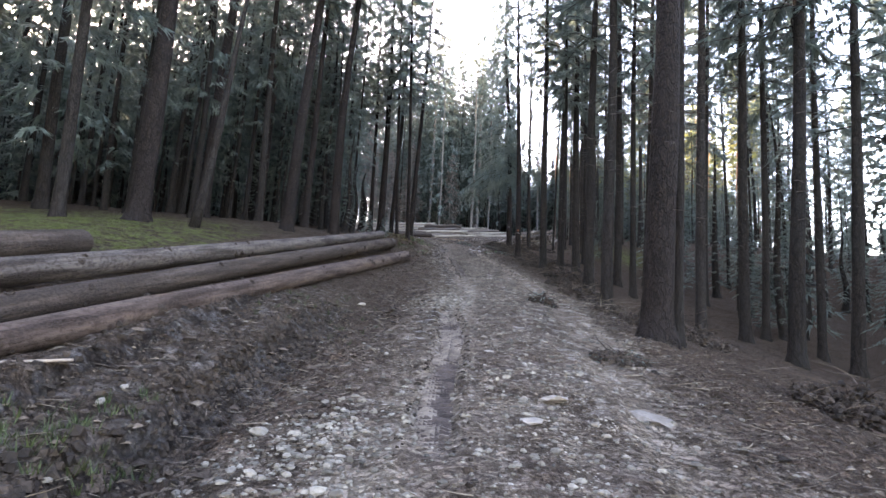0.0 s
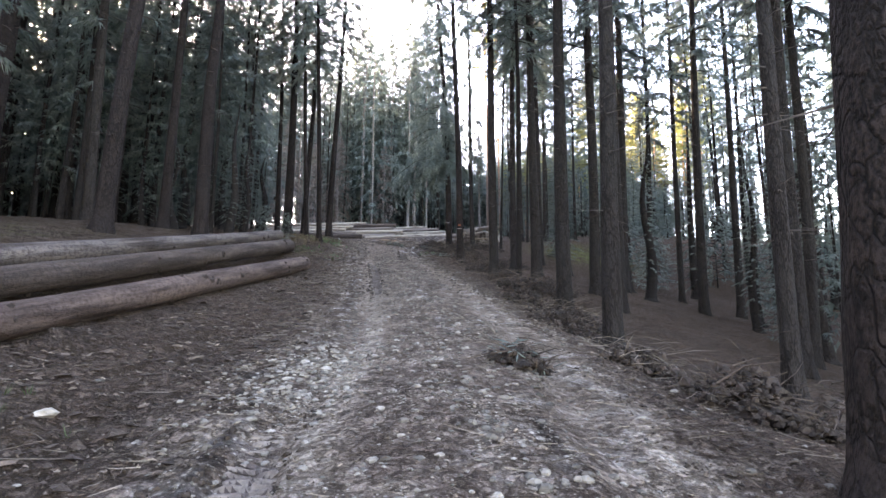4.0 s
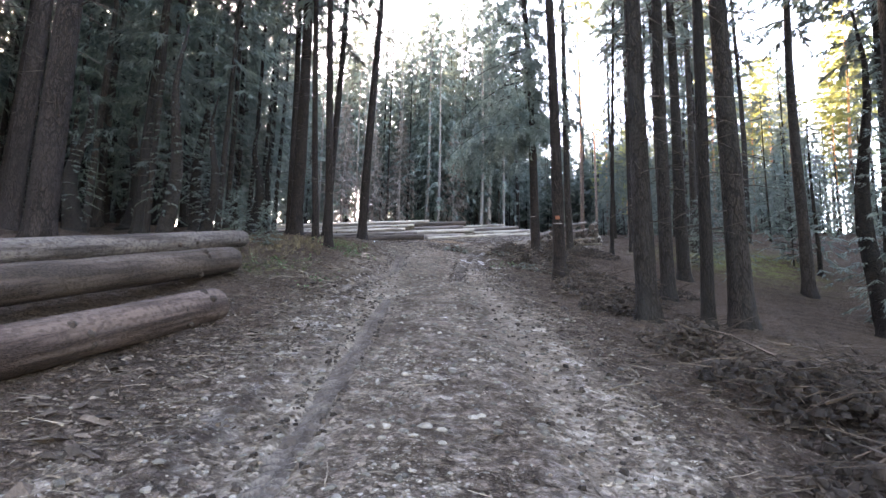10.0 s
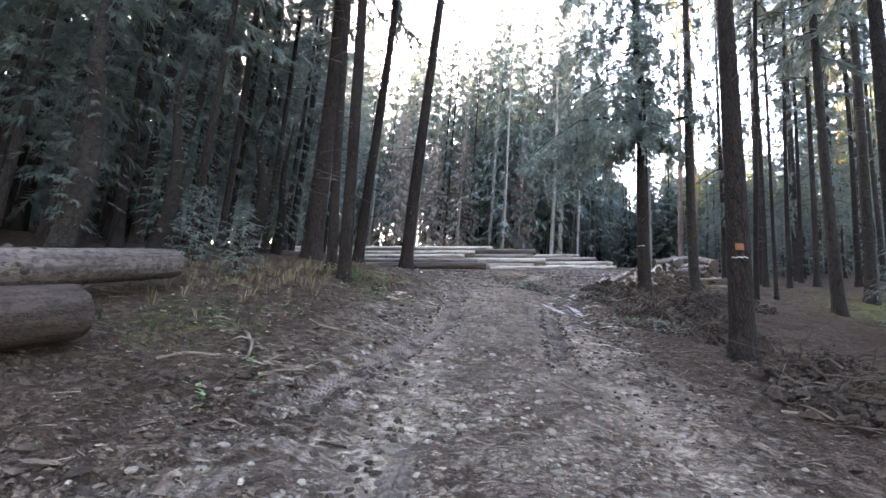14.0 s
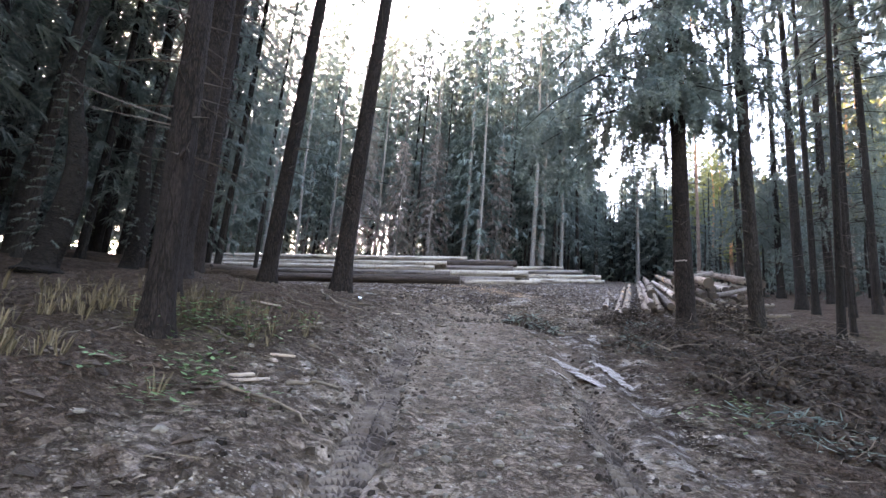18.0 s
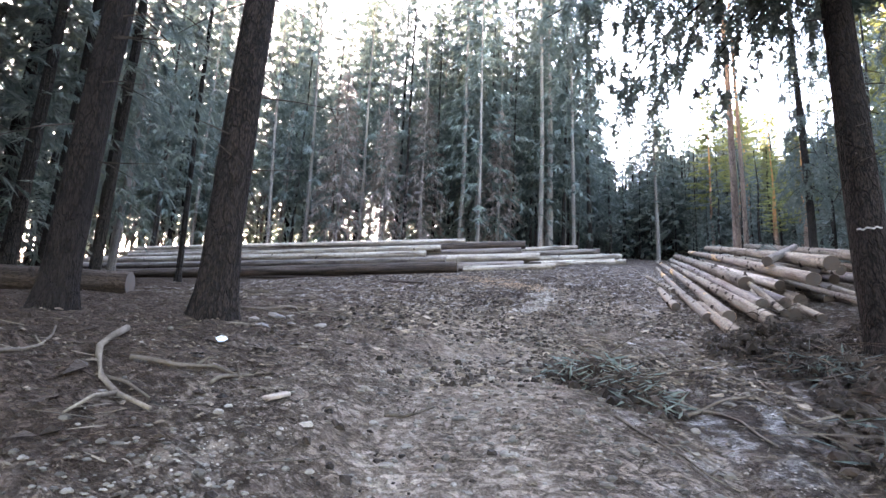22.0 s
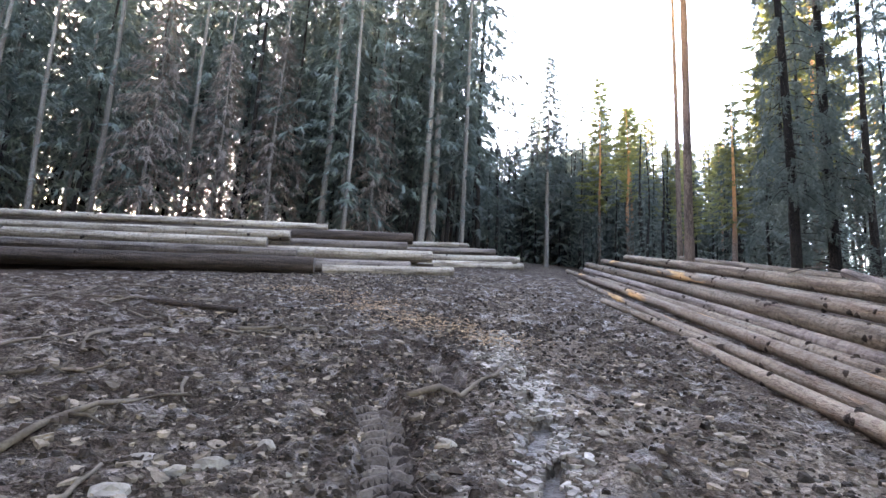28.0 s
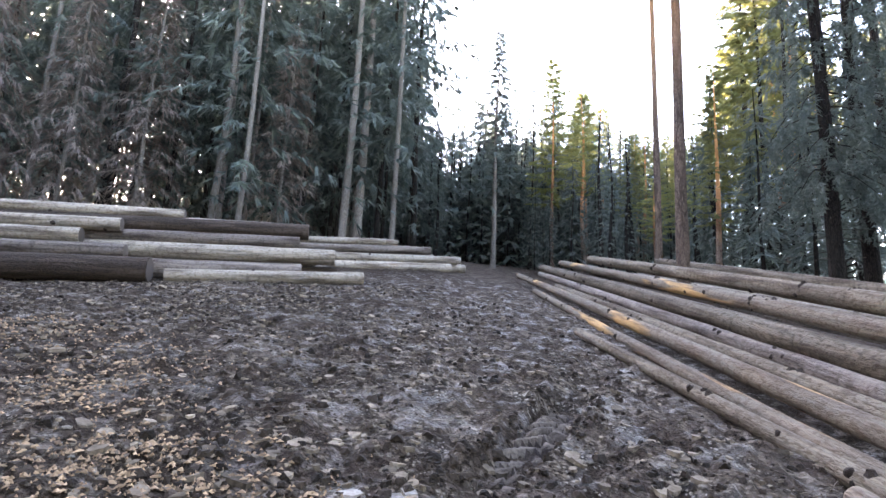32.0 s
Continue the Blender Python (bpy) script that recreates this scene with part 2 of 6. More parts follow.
def ground_material():
    """Needle litter, with gravelly track, churned mud under pale crust and moss where the sheet's cover says so."""
    m, nt, b = shader("forest ground")
    v = coords(nt)
    cover, sep = node(nt, "ShaderNodeAttribute", attribute_name="cover"), node(nt, "ShaderNodeSeparateColor")
    nt.links.new(cover.outputs["Color"], sep.inputs[0])
    road, moss, wet = sep.outputs[0], sep.outputs[1], sep.outputs[2]
    n0, n1, n2 = noise_fac(nt, v, 0.8, 0.38, 0.62), noise_fac(nt, v, 2.6, 0.38, 0.62, 4.0), noise_fac(nt, v, 9.0, 0.36, 0.64, 4.0)
    n3 = noise_fac(nt, v, 34.0, 0.3, 0.7, 3.0)
    crust = noise_fac(nt, coords(nt, (1, 0.75, 1)), 2.7, 0.5, 0.56, 7.0, 0.66)
    damp = noise_fac(nt, coords(nt, (1.1, 0.6, 1)), 1.7, 0.5, 0.6, 6.0, 0.6)
    rag = maths(nt, "SUBTRACT", maths(nt, "ADD", n2, maths(nt, "MULTIPLY", n1, 0.8)), 0.9)

    def share(x, wide):
        return maths(nt, "MULTIPLY", maths(nt, "ADD", x, maths(nt, "MULTIPLY", rag, wide), True), maths(nt, "MULTIPLY", x, 3.0, True), True)

    def pebbles(size, few):
        """Rounded stones: how far up each one a point lies, and how pale it is."""
        cells, pick = node(nt, "ShaderNodeTexVoronoi", Scale=size), node(nt, "ShaderNodeSeparateColor")
        nt.links.new(coords(nt, (1, 1, 0.3)), cells.inputs["Vector"])
        nt.links.new(cells.outputs["Color"], pick.inputs[0])
        dome = maths(nt, "MULTIPLY", maths(nt, "SUBTRACT", maths(nt, "ADD", maths(nt, "MULTIPLY", pick.outputs[1], 0.25), 0.26), cells.outputs["Distance"]), 6.0, True)
        return maths(nt, "MULTIPLY", dome, maths(nt, "GREATER_THAN", pick.outputs[0], few)), pick.outputs[2]

    flecks = noise_fac(nt, coords(nt, (1, 1.6, 1)), 58.0, 0.52, 0.62, 2.0)
    litter = blend(nt, n2, (0.019, 0.0125, 0.00902), (0.044, 0.029, 0.0214))
    litter = blend(nt, maths(nt, "MULTIPLY", n3, 0.4), litter, (0.074, 0.051, 0.0378))
    litter = blend(nt, maths(nt, "MULTIPLY", flecks, 0.5), litter, (0.1, 0.076, 0.058))
    litter = blend(nt, maths(nt, "MULTIPLY", n0, 0.35), litter, (0.026, 0.02, 0.0149))
    grit = blend(nt, n1, (0.102, 0.08, 0.0621), (0.186, 0.152, 0.122))
    grit = blend(nt, maths(nt, "MULTIPLY", n2, 0.5), grit, (0.0704, 0.0525, 0.0403))
    grit = blend(nt, maths(nt, "MULTIPLY", damp, 0.75), grit, (0.0461, 0.0325, 0.0247))
    grit = blend(nt, maths(nt, "MULTIPLY", flecks, 0.4), grit, (0.243, 0.21, 0.172))
    mud = blend(nt, n2, (0.0141, 0.01, 0.00759), (0.0538, 0.0387, 0.0299))
    mud = blend(nt, maths(nt, "MULTIPLY", flecks, 0.25), mud, (0.154, 0.122, 0.0954))
    trodden = maths(nt, "ADD", maths(nt, "MULTIPLY", road, 2.2), 0.04, True)
    mud = blend(nt, maths(nt, "MULTIPLY", trodden, maths(nt, "MULTIPLY", crust, 0.8)), mud, blend(nt, n3, (0.141, 0.115, 0.0897), (0.307, 0.261, 0.212)))
    creases = node(nt, "ShaderNodeTexNoise", Scale=7.5, Detail=6.0, Roughness=0.62, Distortion=0.6)
    nt.links.new(coords(nt, (1, 1.25, 1)), creases.inputs["Vector"])
    ridge = node(nt, "ShaderNodeMapRange")
    nt.links.new(maths(nt, "ABSOLUTE", maths(nt, "SUBTRACT", creases.outputs[0], 0.5)), ridge.inputs[0])
    ridge.inputs[1].default_value, ridge.inputs[2].default_value = 0.0, 0.05
    crumbs = noise_fac(nt, v, 19.0, 0.54, 0.6, 4.0, 0.6)
    green = blend(nt, n3, (0.035, 0.045, 0.014), (0.09, 0.1, 0.032))
    f_road, f_wet, f_moss = share(road, 0.7), share(wet, 0.9), share(moss, 0.9)
    colour = blend(nt, f_wet, blend(nt, f_road, litter, grit), mud)
    f_line = maths(nt, "MULTIPLY", cover.outputs["Alpha"], maths(nt, "ADD", maths(nt, "MULTIPLY", n1, 0.5), 0.5), True)
    colour = blend(nt, f_line, colour, blend(nt, n2, (0.195, 0.159, 0.128), (0.292, 0.245, 0.2)))
    # Dark lines along the creases: the relief's shade put into the colour.
    rim = maths(nt, "MULTIPLY", maths(nt, "SUBTRACT", 1.0, ridge.outputs[0]), maths(nt, "SUBTRACT", 0.85, maths(nt, "MULTIPLY", f_line, 0.6)))
    colour = blend(nt, maths(nt, "MULTIPLY", rim, maths(nt, "ADD", 0.25, maths(nt, "MULTIPLY", n0, 0.75))), colour, (0.02, 0.0145, 0.011))
    colour = blend(nt, maths(nt, "MULTIPLY", crumbs, maths(nt, "SUBTRACT", 0.75, maths(nt, "MULTIPLY", f_line, 0.6))), colour, (0.03, 0.0225, 0.0172))
    soaked = maths(nt, "MULTIPLY", maths(nt, "MULTIPLY", maths(nt, "SUBTRACT", maths(nt, "ADD", wet, maths(nt, "MULTIPLY", rag, 0.25)), 0.68), 5.0, True), maths(nt, "SUBTRACT", 0.9, maths(nt, "MULTIPLY", f_line, 0.9)))
    colour = blend(nt, soaked, colour, blend(nt, n3, (0.006, 0.0045, 0.004), (0.021, 0.016, 0.0135)))
    colour = blend(nt, f_moss, colour, green)
    height = maths(nt, "ADD", maths(nt, "ADD", maths(nt, "MULTIPLY", crumbs, 0.5), ridge.outputs[0]), maths(nt, "ADD", maths(nt, "MULTIPLY", n3, 0.25), maths(nt, "MULTIPLY", n2, 0.7)))
    patch = noise_fac(nt, coords(nt, (1.6, 0.5, 1)), 1.5, 0.46, 0.6, 5.0, 0.6)
    brown = blend(nt, n2, (0.036, 0.0255, 0.0205), (0.082, 0.059, 0.049))
    earth = maths(nt, "MULTIPLY", maths(nt, "MULTIPLY", f_road, maths(nt, "SUBTRACT", 1.0, patch)), maths(nt, "SUBTRACT", 0.55, maths(nt, "MULTIPLY", f_line, 0.5)))
    colour = blend(nt, earth, colour, blend(nt, maths(nt, "MULTIPLY", flecks, 0.4), brown, (0.15, 0.125, 0.105)))
    bare = maths(nt, "MULTIPLY", maths(nt, "ADD", f_road, maths(nt, "MULTIPLY", f_wet, 0.15), True), maths(nt, "SUBTRACT", 1.0, maths(nt, "MULTIPLY", f_line, 0.75)))
    bare = maths(nt, "MULTIPLY", bare, maths(nt, "ADD", 0.15, maths(nt, "MULTIPLY", patch, 0.85)))
    for size, few, tall in ((13.0, 0.8, 0.9), (24.0, 0.72, 0.5), (44.0, 0.62, 0.25)):
        dome, pale = pebbles(size, few)
        dome = maths(nt, "MULTIPLY", dome, bare)
        stone_ = blend(nt, pale, (0.09, 0.077, 0.0635), (0.29, 0.26, 0.225))
        colour = blend(nt, maths(nt, "MULTIPLY", dome, 1.6, True), colour, stone_)
        height = maths(nt, "ADD", height, maths(nt, "MULTIPLY", dome, tall))
    nt.links.new(colour, b.inputs["Base Color"])
    shine = maths(nt, "MULTIPLY", f_wet, noise_fac(nt, v, 3.3, 0.5, 0.6))
    for socket, low, high in (("Roughness", 0.92, 0.4), ("Specular IOR Level", 0.06, 0.4)):
        r = node(nt, "ShaderNodeMapRange")
        nt.links.new(shine, r.inputs[0])
        r.inputs[3].default_value, r.inputs[4].default_value = low, high
        nt.links.new(r.outputs[0], b.inputs[socket])
    bump(nt, b, height, 1.0, 0.045)
    return m


GROUND = ground_material()


def water_material():
    m, nt, b = shader("muddy puddle")
    v = coords(nt)
    nt.links.new(blend(nt, noise_fac(nt, v, 5.0), (0.035, 0.029, 0.025), (0.085, 0.074, 0.065)), b.inputs["Base Color"])
    b.inputs["Roughness"].default_value = 0.42
    b.inputs["Specular IOR Level"].default_value = 0.2
    bump(nt, b, noise_fac(nt, v, 11.0), 0.8, 0.03)
    return m


PUDDLE = water_material()


# ---------------------------------------------------------------- lie of the land
def lerp(t, pts):
    for (a, va), (b, vb) in zip(pts, pts[1:]):
        if t <= b:
            k = min(1.0, max(0.0, (t - a) / (b - a)))
            return va + (vb - va) * k
    return pts[-1][1]
SLOPE = math.tan(math.radians(12.5))
PROFILE = [(-300, 45), (-30, 0.3), (0, -0.03), (5, -0.36), (10, -0.53), (16, -0.76), (21, -0.86), (28, -0.88), (33, -0.87), (38, -0.82), (43, -0.98), (47, -1.06), (54, -1.06), (61, -1.15), (72, -1.32), (90, -1.7), (140, -6), (220, -25), (600, -109)]
CENTRE = [(-30, -3), (0, 0.2), (8, 1.2), (14, 1.8), (20, 1.8), (26, 1.5), (32, 1.1), (38, 1.2), (46, 3), (60, 7.5), (75, 12.5), (100, 20)]
def ground(x, y):
    d = x - lerp(y, CENTRE)
    if d > 0:
        near = lerp(d, [(0.8, 0), (1.8, -0.13), (2.4, -0.15), (6, -0.95), (14, -2.7), (40, -5)])
        late = lerp(d, [(1.0, 0), (1.8, -0.1), (6, -0.38), (14, -1.9), (40, -4)])
        yard = lerp(d, [(3.4, 0), (6, 0.12), (14, 0.55), (26, 0.8), (40, 0.3)])
        steep = lerp(d, [(0.8, 0), (1.8, -0.13), (2.4, -0.28), (3.2, -0.56), (6, -1.05), (14, -2.7), (40, -5)])
        side = lerp(y, [(10.5, near), (14, steep), (18, steep), (25, late), (34, late), (45, yard)])
    else:
        e = -d
        side = -0.16 * math.exp(-((e - 2.6) / 0.9) ** 2) * lerp(y, [(14, 1), (20, 0)])
        side -= 0.2 * math.exp(-((e - 3.2) / 1.8) ** 2) * math.exp(-((y - 45.5) / 2.2) ** 2)
        low = lerp(e, [(3.2, 0), (6, 0.35), (9, 1.0), (20, 1.5)])
        shelf = lerp(e, [(3.2, 0), (4.3, 0.2), (5.0, 0.34), (5.8, 0.6), (6.8, 1.02), (9, 1.35), (20, 1.7)])
        low += (shelf - low) * lerp(y, [(8, 0), (17, 1)])
        bank = lerp(e, [(0.6, 0), (1.3, 0.13), (3, 0.47), (5, 0.67), (9, 0.85), (20, 1.2)])
        yard = lerp(e, [(3, 0), (8, -0.3), (13, -0.65), (18, -1.0), (40, -1.3)]) * lerp(y, [(45, 0), (58, 1)])
        side += yard + lerp(y, [(24, low), (31, bank), (36, bank), (45, 0)])
    return SLOPE * y + lerp(y, PROFILE) + side


def gauss(d, wide):
    return math.exp(-(d / wide) ** 2)


def step_up(e):
    """One left of an edge and nothing right of it."""
    return 1 / (1 + math.exp(max(-30.0, min(30.0, e / 0.03))))


def rough(x, y, f):
    return noise.noise(Vector((x * f, y * f, f * 3.1)))


PUDDLES = ((2.0, 35.85, 0.46, 0.085, -66), (2.32, 35.0, 0.42, 0.09, -62), (2.68, 35.8, 0.42, 0.1, -80), (2.76, 35.15, 0.24, 0.06, -84), (1.72, 45.3, 0.34, 0.07, 62), (1.55, 44.6, 0.26, 0.06, 66), (1.9, 46.1, 0.28, 0.07, 60), (2.3, 47.1, 0.2, 0.06, 60), (1.85, 45.6, 0.14, 0.06, 20))


# the middle lines of tyre prints, as (along, across), and half their width
TYRE_PRINTS = (([(26.0, -0.35), (28.9, 0.0), (30.4, 0.2), (31.6, 0.25), (32.7, 0.15), (34, 0.02), (36.2, -0.1)], 0.22, 0.5), ([(29.0, 1.95), (32.3, 2.0), (34.8, 2.08)], 0.18, 0.6),
               ([(43.6, 0.5), (45.5, 0.66), (47.4, 0.55)], 0.27, 1.0), ([(46.0, 1.55), (47.3, 1.32), (48.8, 1.2)], 0.27, 1.0), ([(48.8, 2.75), (49.6, 3.55), (50.2, 4.2), (51.6, 5.3)], 0.32, 1.0),
               ([(3.2, 0.02), (4.9, 0.07), (5.9, 0.12), (8.0, 0.27), (11.4, 0.24)], 0.24, 0.42), ([(18.4, 0.98), (20, 0.93), (22, 0.88), (24.7, 0.78), (27.0, 0.7)], 0.17, 0.42))


def surface(x, y, printed=True):
    """Height of the ground with its ruts, clods and humps."""
    z = ground(x, y)
    if y < -6 or y > 70 or abs(x) > 16:
        return z + 0.12 * rough(x, y, 0.35) + 0.05 * rough(x, y, 1.3)
    d = x - lerp(y, CENTRE)
    yard = min(1.0, max(0.0, (y - 38) / 8))
    on = math.exp(-((d - 0.1) / 2.1) ** 4) * (1 - yard)
    z += -0.06 * on * (gauss(d + 1.1, 0.25) + gauss(d - 1.12, 0.25)) + 0.03 * on * gauss(d, 0.5)
    for pts, w, deep in TYRE_PRINTS if printed else ():
        if pts[0][0] < y < pts[-1][0]:
            e = x - lerp(y, pts)
            if abs(e) < w * 1.4:
                f = deep * lerp(y, [(pts[0][0], 0), (pts[0][0] + 1.2, 1), (pts[-1][0] - 1.2, 1), (pts[-1][0], 0)])
                z -= (0.2 + 0.06 * rough(x, y, 3.3)) * f * math.exp(-(e / (w * (0.72 + 0.25 * rough(x, y, 2.0)))) ** 4)
                z += 0.05 * f * (gauss(e - w * 0.95, 0.09) + gauss(e + w * 0.95, 0.09)) * (0.6 + rough(x, y, 2.2))
    pool = (gauss(d - 1.0, 0.2) + gauss(d - 1.65, 0.22)) * lerp(y, [(31, 0), (33.5, 1), (36.5, 1), (38, 0)])
    z += -0.12 * pool
    fade = lerp(y, [(-3, 1), (8.5, 1), (12, 0)])
    if fade > 0 and -6 < x < 0:
        low_edge = x + 2.08 + 0.16 * rough(0, y, 1.5) + 0.07 * rough(x, y, 4.0)
        top_edge = x + 3.03 + 0.2 * rough(7, y, 1.1) + 0.08 * rough(x, y, 3.6)
        z += fade * (0.22 * step_up(low_edge) * max(0.35, 1 + 0.8 * min(0.0, low_edge)) - 0.11 * gauss(x + 1.74, 0.2) + 0.17 * step_up(top_edge) * math.exp(min(0.0, top_edge) / 0.5))
    rise = 0.02 + 0.04 * (1 - on)
    wild = 0.3 + 0.7 * min(1.0, max(0.0, 0.5 + 1.6 * rough(x, y, 0.6)))
    z += 0.07 * yard * wild * (0.3 - abs(rough(x, y, 2.6))) + 0.055 * (1 - 0.75 * on) * wild * (0.25 - abs(rough(x, y, 5.2))) + 0.035 * (1 - 0.7 * on) * max(0.0, rough(x, y, 9.0)) ** 0.7
    z += 0.05 * rough(x, y, 0.8) + rise * rough(x, y, 3.1) + (0.01 + 0.02 * (1 - on)) * rough(x, y, 7.0) + (0.006 + 0.012 * (1 - on)) * rough(x, y, 15.0)
    if 33.5 < y < 48 and 0.8 < x < 4:
        for px, py, l, w, a in PUDDLES:
            c, s = math.cos(radians(a)), math.sin(radians(a))
            u, v = (x - px) * c + (y - py) * s, -(x - px) * s + (y - py) * c
            k = (u / (l * 1.15)) ** 2 + (v / (w * 1.3)) ** 2
            if k < 1:
                z = min(z, ground(x, y) - 0.14 + 0.04 * rough(x, y, 5.0))
    return z


def spread(lo, hi, fine_lo, fine_hi, step):
    """Grid lines: fine in the middle, wider and wider outside."""
    mid = list(np.arange(fine_lo, fine_hi + 1e-6, step))
    out, s, p = [], step, fine_lo
    while p > lo:
        s *= 1.13
        p -= s
        out.append(p)
    up, s, p = [], step, fine_hi
    while p < hi:
        s *= 1.13
        p += s
        up.append(p)
    return out[::-1] + mid + up


def cover_at(x, y):
    d = x - lerp(y, CENTRE)
    yard = min(1.0, max(0.0, (y - 38) / 7))
    track = math.exp(-((d + 0.05) / lerp(y, [(0, 1.9), (20, 2.1), (36, 2.0), (45, 3.2), (60, 2.5)])) ** 4)
    road = track * (0.75 - 0.25 * yard)
    if y > 62: road *= 0.7
    in_yard = yard * math.exp(-((x - lerp(y, [(40, 0), (50, 1), (60, 2)])) / 9.0) ** 4) * math.exp(-max(0.0, (y - 60) / 5) ** 2)
    road = max(road, 0.3 * in_yard)
    if y > 36: road *= 1 - 0.45 * gauss(x - (0.8 + 0.22 * (y - 45)), 0.3) * yard
    wet = max(0.7 * gauss(x + 2.6, 0.9), 1.0 * gauss(x + 1.95, 0.26), 0.95 * gauss(x + 2.95, 0.2)) * lerp(y, [(9, 1), (13, 0)]) if y > -4 else 0.0
    wet = max(wet, 0.8 * gauss(d + 1.5, 0.5) * lerp(y, [(20, 0), (23, 0.7), (33, 0.7), (37, 0)]))
    wet = max(wet, 0.9 * gauss(d - 1.4, 0.8) * lerp(y, [(29, 0.2), (33, 1), (38, 1), (41, 0.6), (46, 0)]))
    wet = max(wet, 0.72 * in_yard * lerp(y, [(41, 0), (45, 1)]))
    wet = max(wet, 0.55 * gauss(d - 1.5, 0.45) * lerp(y, [(3, 0), (8, 1), (22, 1), (28, 0)]))
    wet = max(wet, 1.0 * gauss(x - lerp(y, [(43.5, 1.3), (44.5, 1.52), (46, 1.85), (47.3, 2.4), (48, 2.3)]), 0.22) * lerp(y, [(42.5, 0), (43.5, 1), (47, 1), (48.2, 0)]))
    for pts, w, deep in TYRE_PRINTS:
        if pts[0][0] < y < pts[-1][0] and not 18 < pts[0][0] < 19:
            wet = max(wet, (1.0 if deep == 1 else 0.6) * gauss(x - lerp(y, pts), w * 1.4) * lerp(y, [(pts[0][0], 0), (pts[0][0] + 1.5, 1), (pts[-1][0] - 1.5, 1), (pts[-1][0], 0)]))
    streak = lerp(y, [(2, 0), (6, 1), (32, 1), (36, 0)]) * min(1.0, max(0.0, 0.6 + 1.6 * rough(x * 2, y * 0.5, 0.7)))
    wet = max(wet, 0.85 * streak * max(0.6 * gauss(d - 0.1, 0.2), gauss(d + 1.45, 0.25), gauss(d - 0.72, 0.16)))
    moss = 0.8 * gauss(math.hypot(x + 9.5, (y - 12.5) * 0.8), 4.5) * (1 if x < -5.5 else 0)
    moss = max(moss, 0.2 * gauss(math.hypot(x + 2.2, y - 28.2), 1.0), 0.22 * gauss(math.hypot(x + 1.9, y - 33.4), 0.8), 0.7 * gauss(math.hypot(x - 14, y - 41), 3.0))
    line = max(gauss(d + 0.9, 0.26), 0.75 * gauss(d - 1.15, 0.25)) * lerp(y, [(-5, 0.3), (8, 0.55), (14, 0.9), (30, 0.9), (40, 0.6), (46, 0.3), (60, 0)])
    line = max(line, 0.6 * gauss(d - 1.55 - 0.12 * rough(0, y, 0.9), 0.18) * lerp(y, [(5, 0), (9, 1), (24, 1), (30, 0)]))
    line = max(line, 0.8 * gauss(math.hypot(x - lerp(y, [(34, 0.9), (44, 0.6)]), 0), 0.9) * lerp(y, [(30, 0), (34, 0.7), (42, 0.8), (45, 0)]))
    churn = lerp(x - lerp(y, [(37, 1.35), (38.2, 1.3), (39, 1.2), (40.3, 1.9), (44.3, 4.2)]), [(0, 0), (0.5, 1), (4.5, 1), (6, 0)]) * lerp(y, [(36.8, 0), (37.6, 1), (42, 1), (44.5, 0)])
    road, line, wet = road * (1 - 0.7 * churn), line * (1 - 0.85 * churn), max(wet, churn * (0.62 + 0.5 * rough(x, y, 1.1)))
    # Pale strip of wet clay; the sky's gleam on it is put into colour.
    strip = gauss(x - lerp(y, [(43.5, 1.3), (44.5, 1.52), (46, 1.85), (47.3, 2.4), (48, 2.3)]) - 0.2 * rough(x, y, 1.5), 0.17) * lerp(y, [(42.5, 0), (43.5, 1), (47, 1), (48.2, 0)])
    line = max(line, 0.9 * strip, 0.75 * yard * min(1.0, max(0.0, 2.2 * rough(x, y, 0.75) - 0.25)) * gauss(x - 2.0, 2.6))
    return road, moss, wet, line


def part(name, bm, material, parent=None, label="", smooth=False):
    me = bpy.data.meshes.new(name)
    bm.to_mesh(me)
    bm.free()
    return part_of(name, me, material, parent, label, smooth)


def part_of(name, me, material, parent=None, label="", smooth=False):
    for mat in (material if isinstance(material, (list, tuple)) else (material,)):
        if mat.name not in [s.name for s in me.materials if s]:
            me.materials.append(mat)
    if smooth:
        me.polygons.foreach_set("use_smooth", [True] * len(me.polygons))
    ob = new(name, me)
    if parent:
        ob.parent = parent
    return tagged(ob, label)


def mesh_of(name, verts, faces):
    me = bpy.data.meshes.new(name)
    me.from_pydata(verts, [], faces)
    me.update()
    return me


def thing(name, m, label, category, group="", kind=""):
    ob = new(name)
    ob.empty_display_size = 0.2
    ob.matrix_world = m
    return tagged(ob, label, category, group, kind)


# ---------------------------------------------------------------- ground sheet
def make_ground():
    xs, ys = spread(-420, 420, -4.4, 7.0, 0.06), spread(-280, 520, 0.0, 58.0, 0.11)
    ys = sorted(ys + [(p + q) / 2 for p, q in zip(ys, ys[1:]) if 1 < p < 9 or 29 < p < 37 or 43 < p < 50])
    verts = [(x, y, surface(x, y)) for y in ys for x in xs]
    nx = len(xs)
    faces = [(j * nx + i, j * nx + i + 1, (j + 1) * nx + i + 1, (j + 1) * nx + i) for j in range(len(ys) - 1) for i in range(nx - 1)]
    me = mesh_of("ground", verts, faces)
    layer = me.color_attributes.new("cover", "FLOAT_COLOR", "POINT")
    layer.data.foreach_set("color", [c for y in ys for x in xs for c in cover_at(x, y)])
    tagged(part_of("ground", me, GROUND, smooth=True), "sloping forest ground with muddy gravel track and brown needle litter", "ground", kind="structure")


make_ground()


